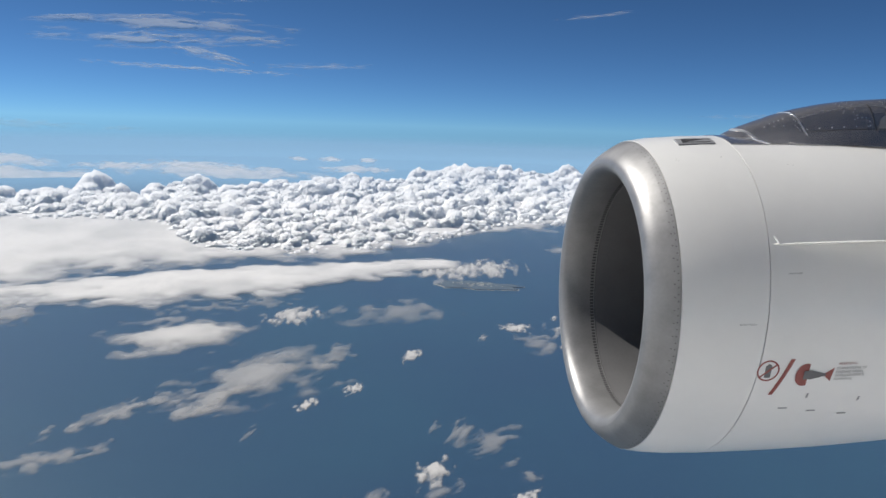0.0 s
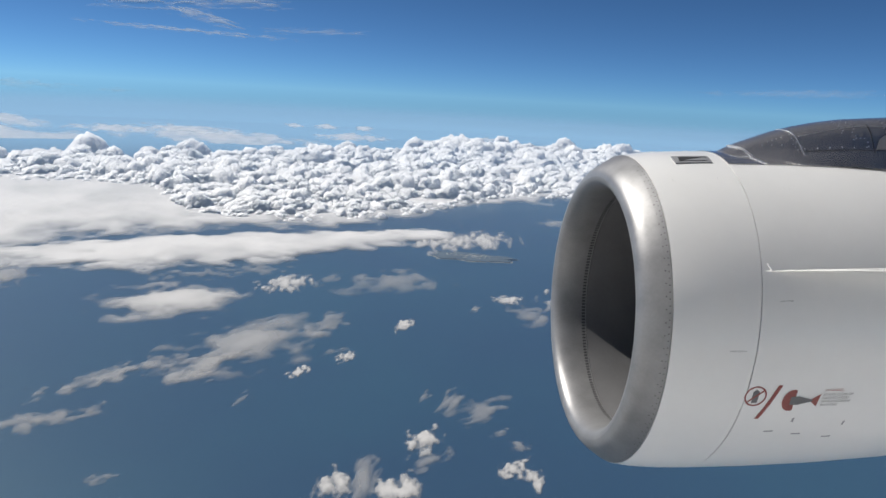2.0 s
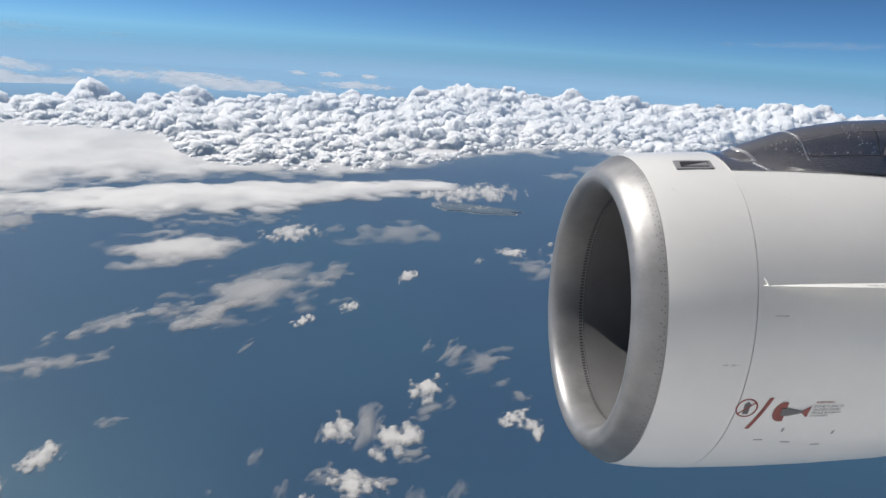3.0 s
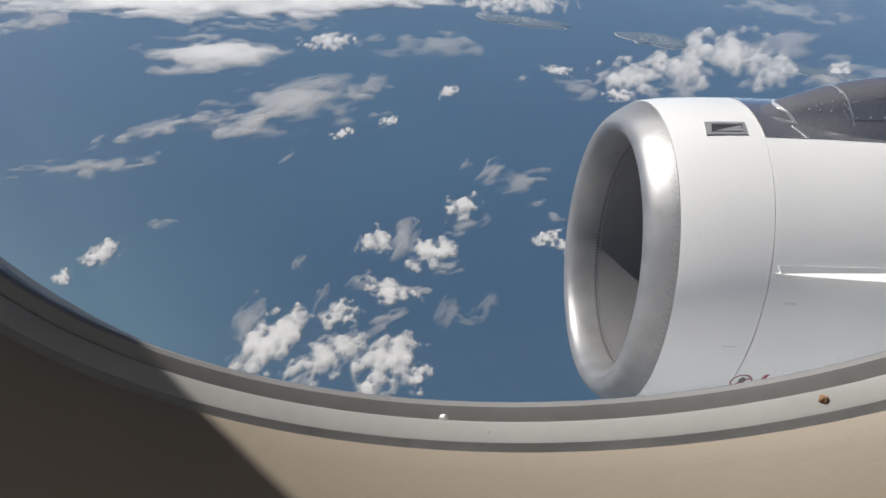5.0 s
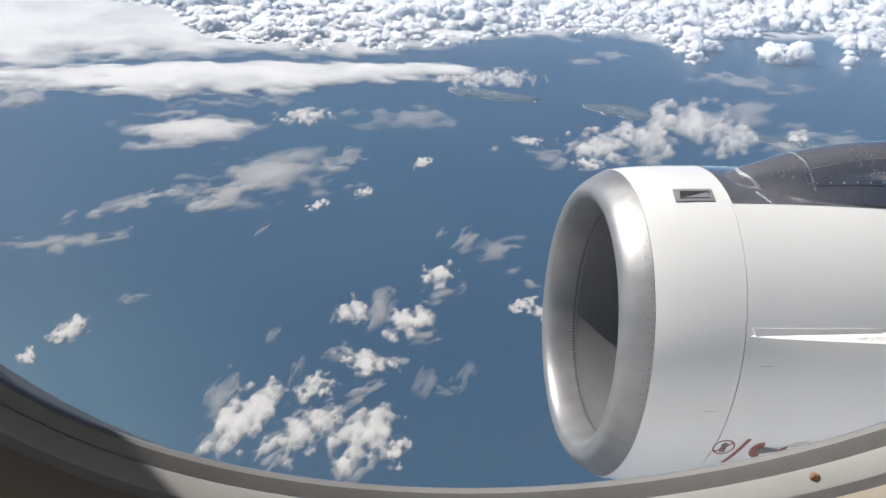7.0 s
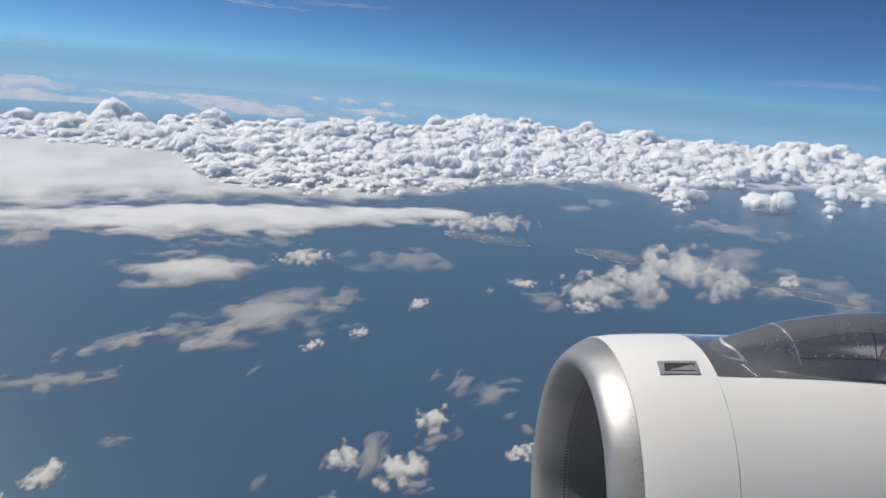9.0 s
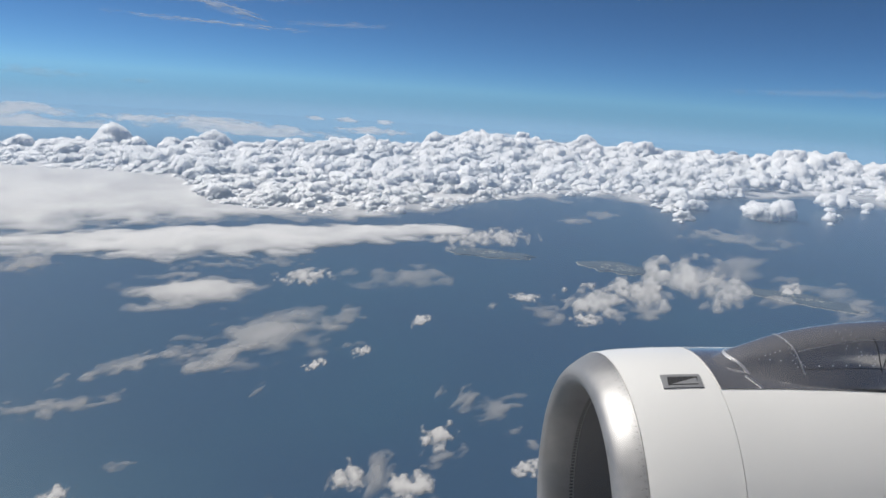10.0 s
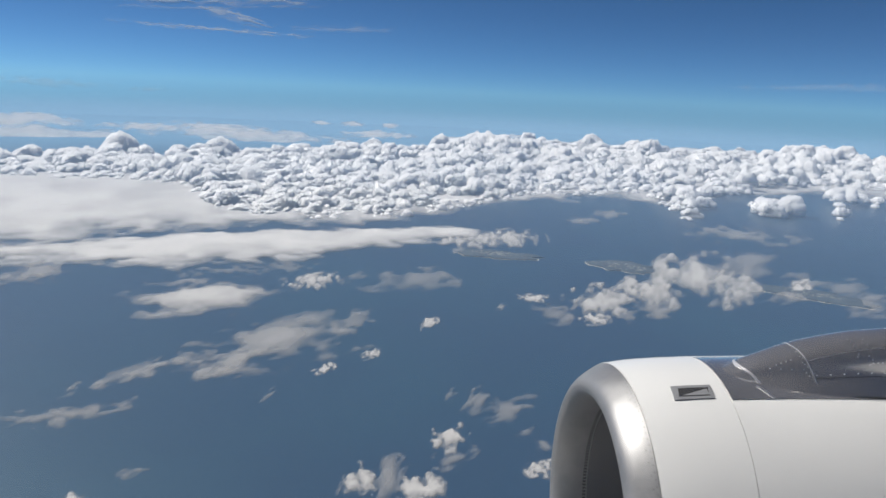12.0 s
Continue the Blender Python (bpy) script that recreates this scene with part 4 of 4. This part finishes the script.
    part("hazard_tail", bm, RED, eng, "dull red exhaust hazard shape", False)
    bm = bm_new()
    arc = [(0.06 + 0.06 * math.cos(q), 0.075 * math.sin(q)) for q in np.linspace(math.radians(70), math.radians(290), 14)]
    skin_shape(bm, arc, 0.146, 100.3)
    part("hazard_area", bm, RED, eng, "dull red hazard area shape", False)
    bm = bm_new()
    skin_shape(bm, [(0.05, 0.028), (0.1, 0.03), (0.19, 0.006), (0.19, -0.006), (0.1, -0.03), (0.05, -0.028)], 0.146, 100.3, 0.0045)
    part("hazard_engine", bm, BLACK, eng, "plain dark engine shape", False)
    for x, d, w, h in ((0.255, 107.0, 0.014, 0.035), (0.6, 109.0, 0.014, 0.035), (0.11, 112.5, 0.06, 0.012), (0.3, 114.0, 0.06, 0.012), (0.52, 116.0, 0.06, 0.012)):
        bm = bm_new()
        skin_shape(bm, [(0, 0), (w, 0), (w, -h), (0, -h)], x, d)
        part("drain_mark", bm, PLATE, eng, "", False)
    for x, d in ((-0.4, 26.9), (-0.385, 27.4), (-0.39, 26.3), (-0.42, 65.4), (-0.1, 26.0), (0.3, 30.5), (0.33, 31.2)):
        bm = bm_new()
        skin_shape(bm, [(0.0025 * math.cos(q), 0.0025 * math.sin(q)) for q in (0, 1, 2, 3, 4, 5)], x, d)
        part("paint_chip", bm, RIVET, eng, "", False)
    return eng


build_engine()


# wing that carries the pylon, outside the view
def build_wing():
    w = thing("wing", BANK @ pose(0, 0, 0), "plain grey swept wing above the engine pylon", "wing")
    bm = bm_new()
    loops = []
    for y, le, chord, z, th in ((-0.4, 2.3, 5.4, -0.95, 0.6), (4.3, 4.6, 4.0, -1.05, 0.42), (9.0, 7.0, 2.8, -0.8, 0.3)):
        loops.append([(le + chord * u, y, z + th * v) for u, v in ((0, 0), (0.03, 0.25), (0.2, 0.5), (0.5, 0.45), (1.0, 0.02), (1.0, -0.02), (0.5, -0.4), (0.2, -0.5), (0.03, -0.25))])
    loft(bm, loops, cap=True)
    part("wing_skin", bm, PLATE, w)


build_wing()


# ---- fuselage skin ----
def build_fuselage():
    body = thing("fuselage", BANK @ pose(0, 0, 0), "white painted fuselage skin fore and aft of the window", "fuselage")

    def skin(name, x0, x1, a0, a1):
        bm = bm_new()
        loops = []
        for x, r in ((x0, 1.97), (x0, 2.0), (x1, 2.0), (x1, 1.97)):
            loops.append([(x, -1.75 + r * math.cos(q), -0.25 + r * math.sin(q)) for q in np.linspace(radians(a0), radians(a1), 49)])
        loft(bm, loops, closed=False)
        part(name, bm, WHITE, body)
    skin("skin_fore", -9.0, -1.7, -120, 120)
    skin("skin_aft", 1.7, 12.0, -120, 120)
    skin("skin_crown", -1.7, 1.7, 32, 120)
    skin("skin_belly", -1.7, 1.7, -120, -62)


build_fuselage()


# ---- cabin ----
def oval(a, b, y, cx, low, high, tilt=0.0, n=48, grow=0.0):
    """A tall window outline: half ellipses below and above straight sides."""
    a, b = a + grow, b + grow
    low, high = low - grow, high + grow
    pts = []
    for i in range(n + 1):
        q = math.pi + math.pi * i / n
        pts.append((a * math.cos(q), low + b + b * math.sin(q)))
    for i in range(n + 1):
        q = math.pi * i / n
        pts.append((a * math.cos(q), high - b + b * math.sin(q)))
    c, s = math.cos(radians(tilt)), math.sin(radians(tilt))
    return [(cx + u * c - v * s, y, u * s + v * c) for u, v in pts]


def build_window():
    A, B, CX, LOW, HIGH, TILT = 0.172, 0.10, 0.0, -0.1605, 0.40, 10.0
    win = thing("window_1", BANK @ pose(0, 0, 0), "oval cabin window with grey frame rings and black seal", "window")
    win["kind"] = "structure"

    def band(name, mat, spec, label):
        bm = bm_new()
        loft(bm, [oval(A, B, y, CX, LOW, HIGH, TILT, grow=g) for y, g in spec])
        return part(name, bm, mat, win, label)
    # the flared surround gets a dark colour that stands in for shade
    band("shroud", SHADED_SURROUND, [(0.26, 0.125), (0.165, 0.016), (0.159, 0.006)], "surround outside the pane, coloured dark as if shaded")
    band("outer_frame", EDGE, [(0.159, 0.006), (0.153, -0.0012), (0.151, -0.0028), (0.1495, -0.0026), (0.1478, -0.0008), (0.1466, 0.0009)], "dull grey frame round the pane")
    ring = band("retainer_ring", RING, [(0.1466, 0.0009), (0.1462, 0.0004), (0.1452, 0.0006), (0.1432, 0.0016), (0.1412, 0.0024), (0.1402, 0.0031)], "satin grey retaining ring")
    band("seal", SEAL, [(0.1402, 0.0031), (0.1398, 0.0036), (0.1390, 0.0048), (0.1385, 0.0054)], "thin black seal")
    bm = bm_new()
    loft(bm, [oval(A, B, y, CX, LOW, HIGH, TILT, grow=g) for y, g in ((0.1385, 0.0054), (0.1365, 0.0056), (0.132, 0.0068), (0.12, 0.0118), (0.10, 0.023), (0.075, 0.042), (0.06, 0.063), (0.054, 0.08))])
    part("reveal", bm, CREAM, win, "cream moulded plastic window reveal")
    for i, (px, pz, rr) in enumerate(((-0.0045, -0.1632, 0.0020),)):
        bm = bm_new()
        bmesh.ops.create_uvsphere(bm, u_segments=16, v_segments=10, radius=rr)
        for v in bm.verts:
            v.co = Vector((px, 0.1474, pz)) + Vector((v.co.x, v.co.y * 0.8, v.co.z))
        part("screw", bm, STEEL, ring, "small bright round screw head")
    for px, pz, rr in ((0.010, -0.1630, 0.0009), (0.1020, -0.1358, 0.0013), (0.0497, -0.1602, 0.0007)):
        bm = bm_new()
        bmesh.ops.create_icosphere(bm, subdivisions=2, radius=rr)
        for v in bm.verts:
            v.co = Vector((px, 0.1435, pz)) + v.co * (0.8 + 0.4 * random.random())
        part("stain", bm, STAIN, ring, "small brown rust spot")
    bm = bm_new()
    front = oval(A, B, 0.158, CX, LOW, HIGH, TILT, grow=0.012)
    bm.faces.new([bm.verts.new(q) for q in front])
    pane = part("pane", bm, GLASS, win, "clear acrylic window pane", False)
    pane.visible_shadow = False
    return A, B, CX, LOW, HIGH, TILT


def build_cabin(dim):
    A, B, CX, LOW, HIGH, TILT = dim
    # sidewall panel with the window opening through it
    bm = bm_new()
    hole_in = oval(A, B, 0.054, CX, LOW, HIGH, TILT, grow=0.08)
    hole_out = oval(A, B, 0.26, CX, LOW, HIGH, TILT, grow=0.125)

    def frame_of(y, hole):
        out = []
        for p in hole:
            dx, dz = p[0] - CX, p[2] - 0.04
            k = min(0.62 / max(abs(dx), 1e-6), (0.62 if dz > 0 else 0.355) / max(abs(dz), 1e-6))
            out.append((CX + dx * k, y, 0.04 + dz * k))
        return out
    inner, outer = frame_of(0.054, hole_in), frame_of(0.26, hole_out)
    loft(bm, [hole_in, inner, outer, hole_out])
    wall = new("wall_outboard", mesh_of(bm, "wall_outboard", CREAM, False))
    wall.matrix_world = BANK
    tagged(wall, "cream plastic cabin sidewall panel round the window", "wall", kind="structure")
    for name, lo, hi in (("ceiling", (-1.6, -2.4, 0.66), (1.6, 0.2, 0.70)), ("wall_inboard", (-1.6, -2.44, -2.0), (1.6, -2.4, 0.66)),
                         ("wall_fore", (-1.64, -2.44, -2.0), (-1.6, 0.2, 0.66)), ("wall_aft", (1.6, -2.44, -2.0), (1.64, 0.2, 0.66)),
                         ("floor", (-1.6, -2.4, -2.04), (1.6, 0.2, -2.0)),
                         ("wall_outboard_fore", (-1.6, 0.06, -0.31), (-0.648, 0.2, 0.66)), ("wall_outboard_aft", (0.594, 0.06, -0.31), (1.6, 0.2, 0.66))):
        bm = bm_new()
        box(bm, lo, hi)
        side = new(name, mesh_of(bm, name, SHELL, False))
        side.matrix_world = BANK
        tagged(side, "plain grey-beige cabin lining", "wall" if "wall" in name else name, kind="structure")


build_cabin(build_window())
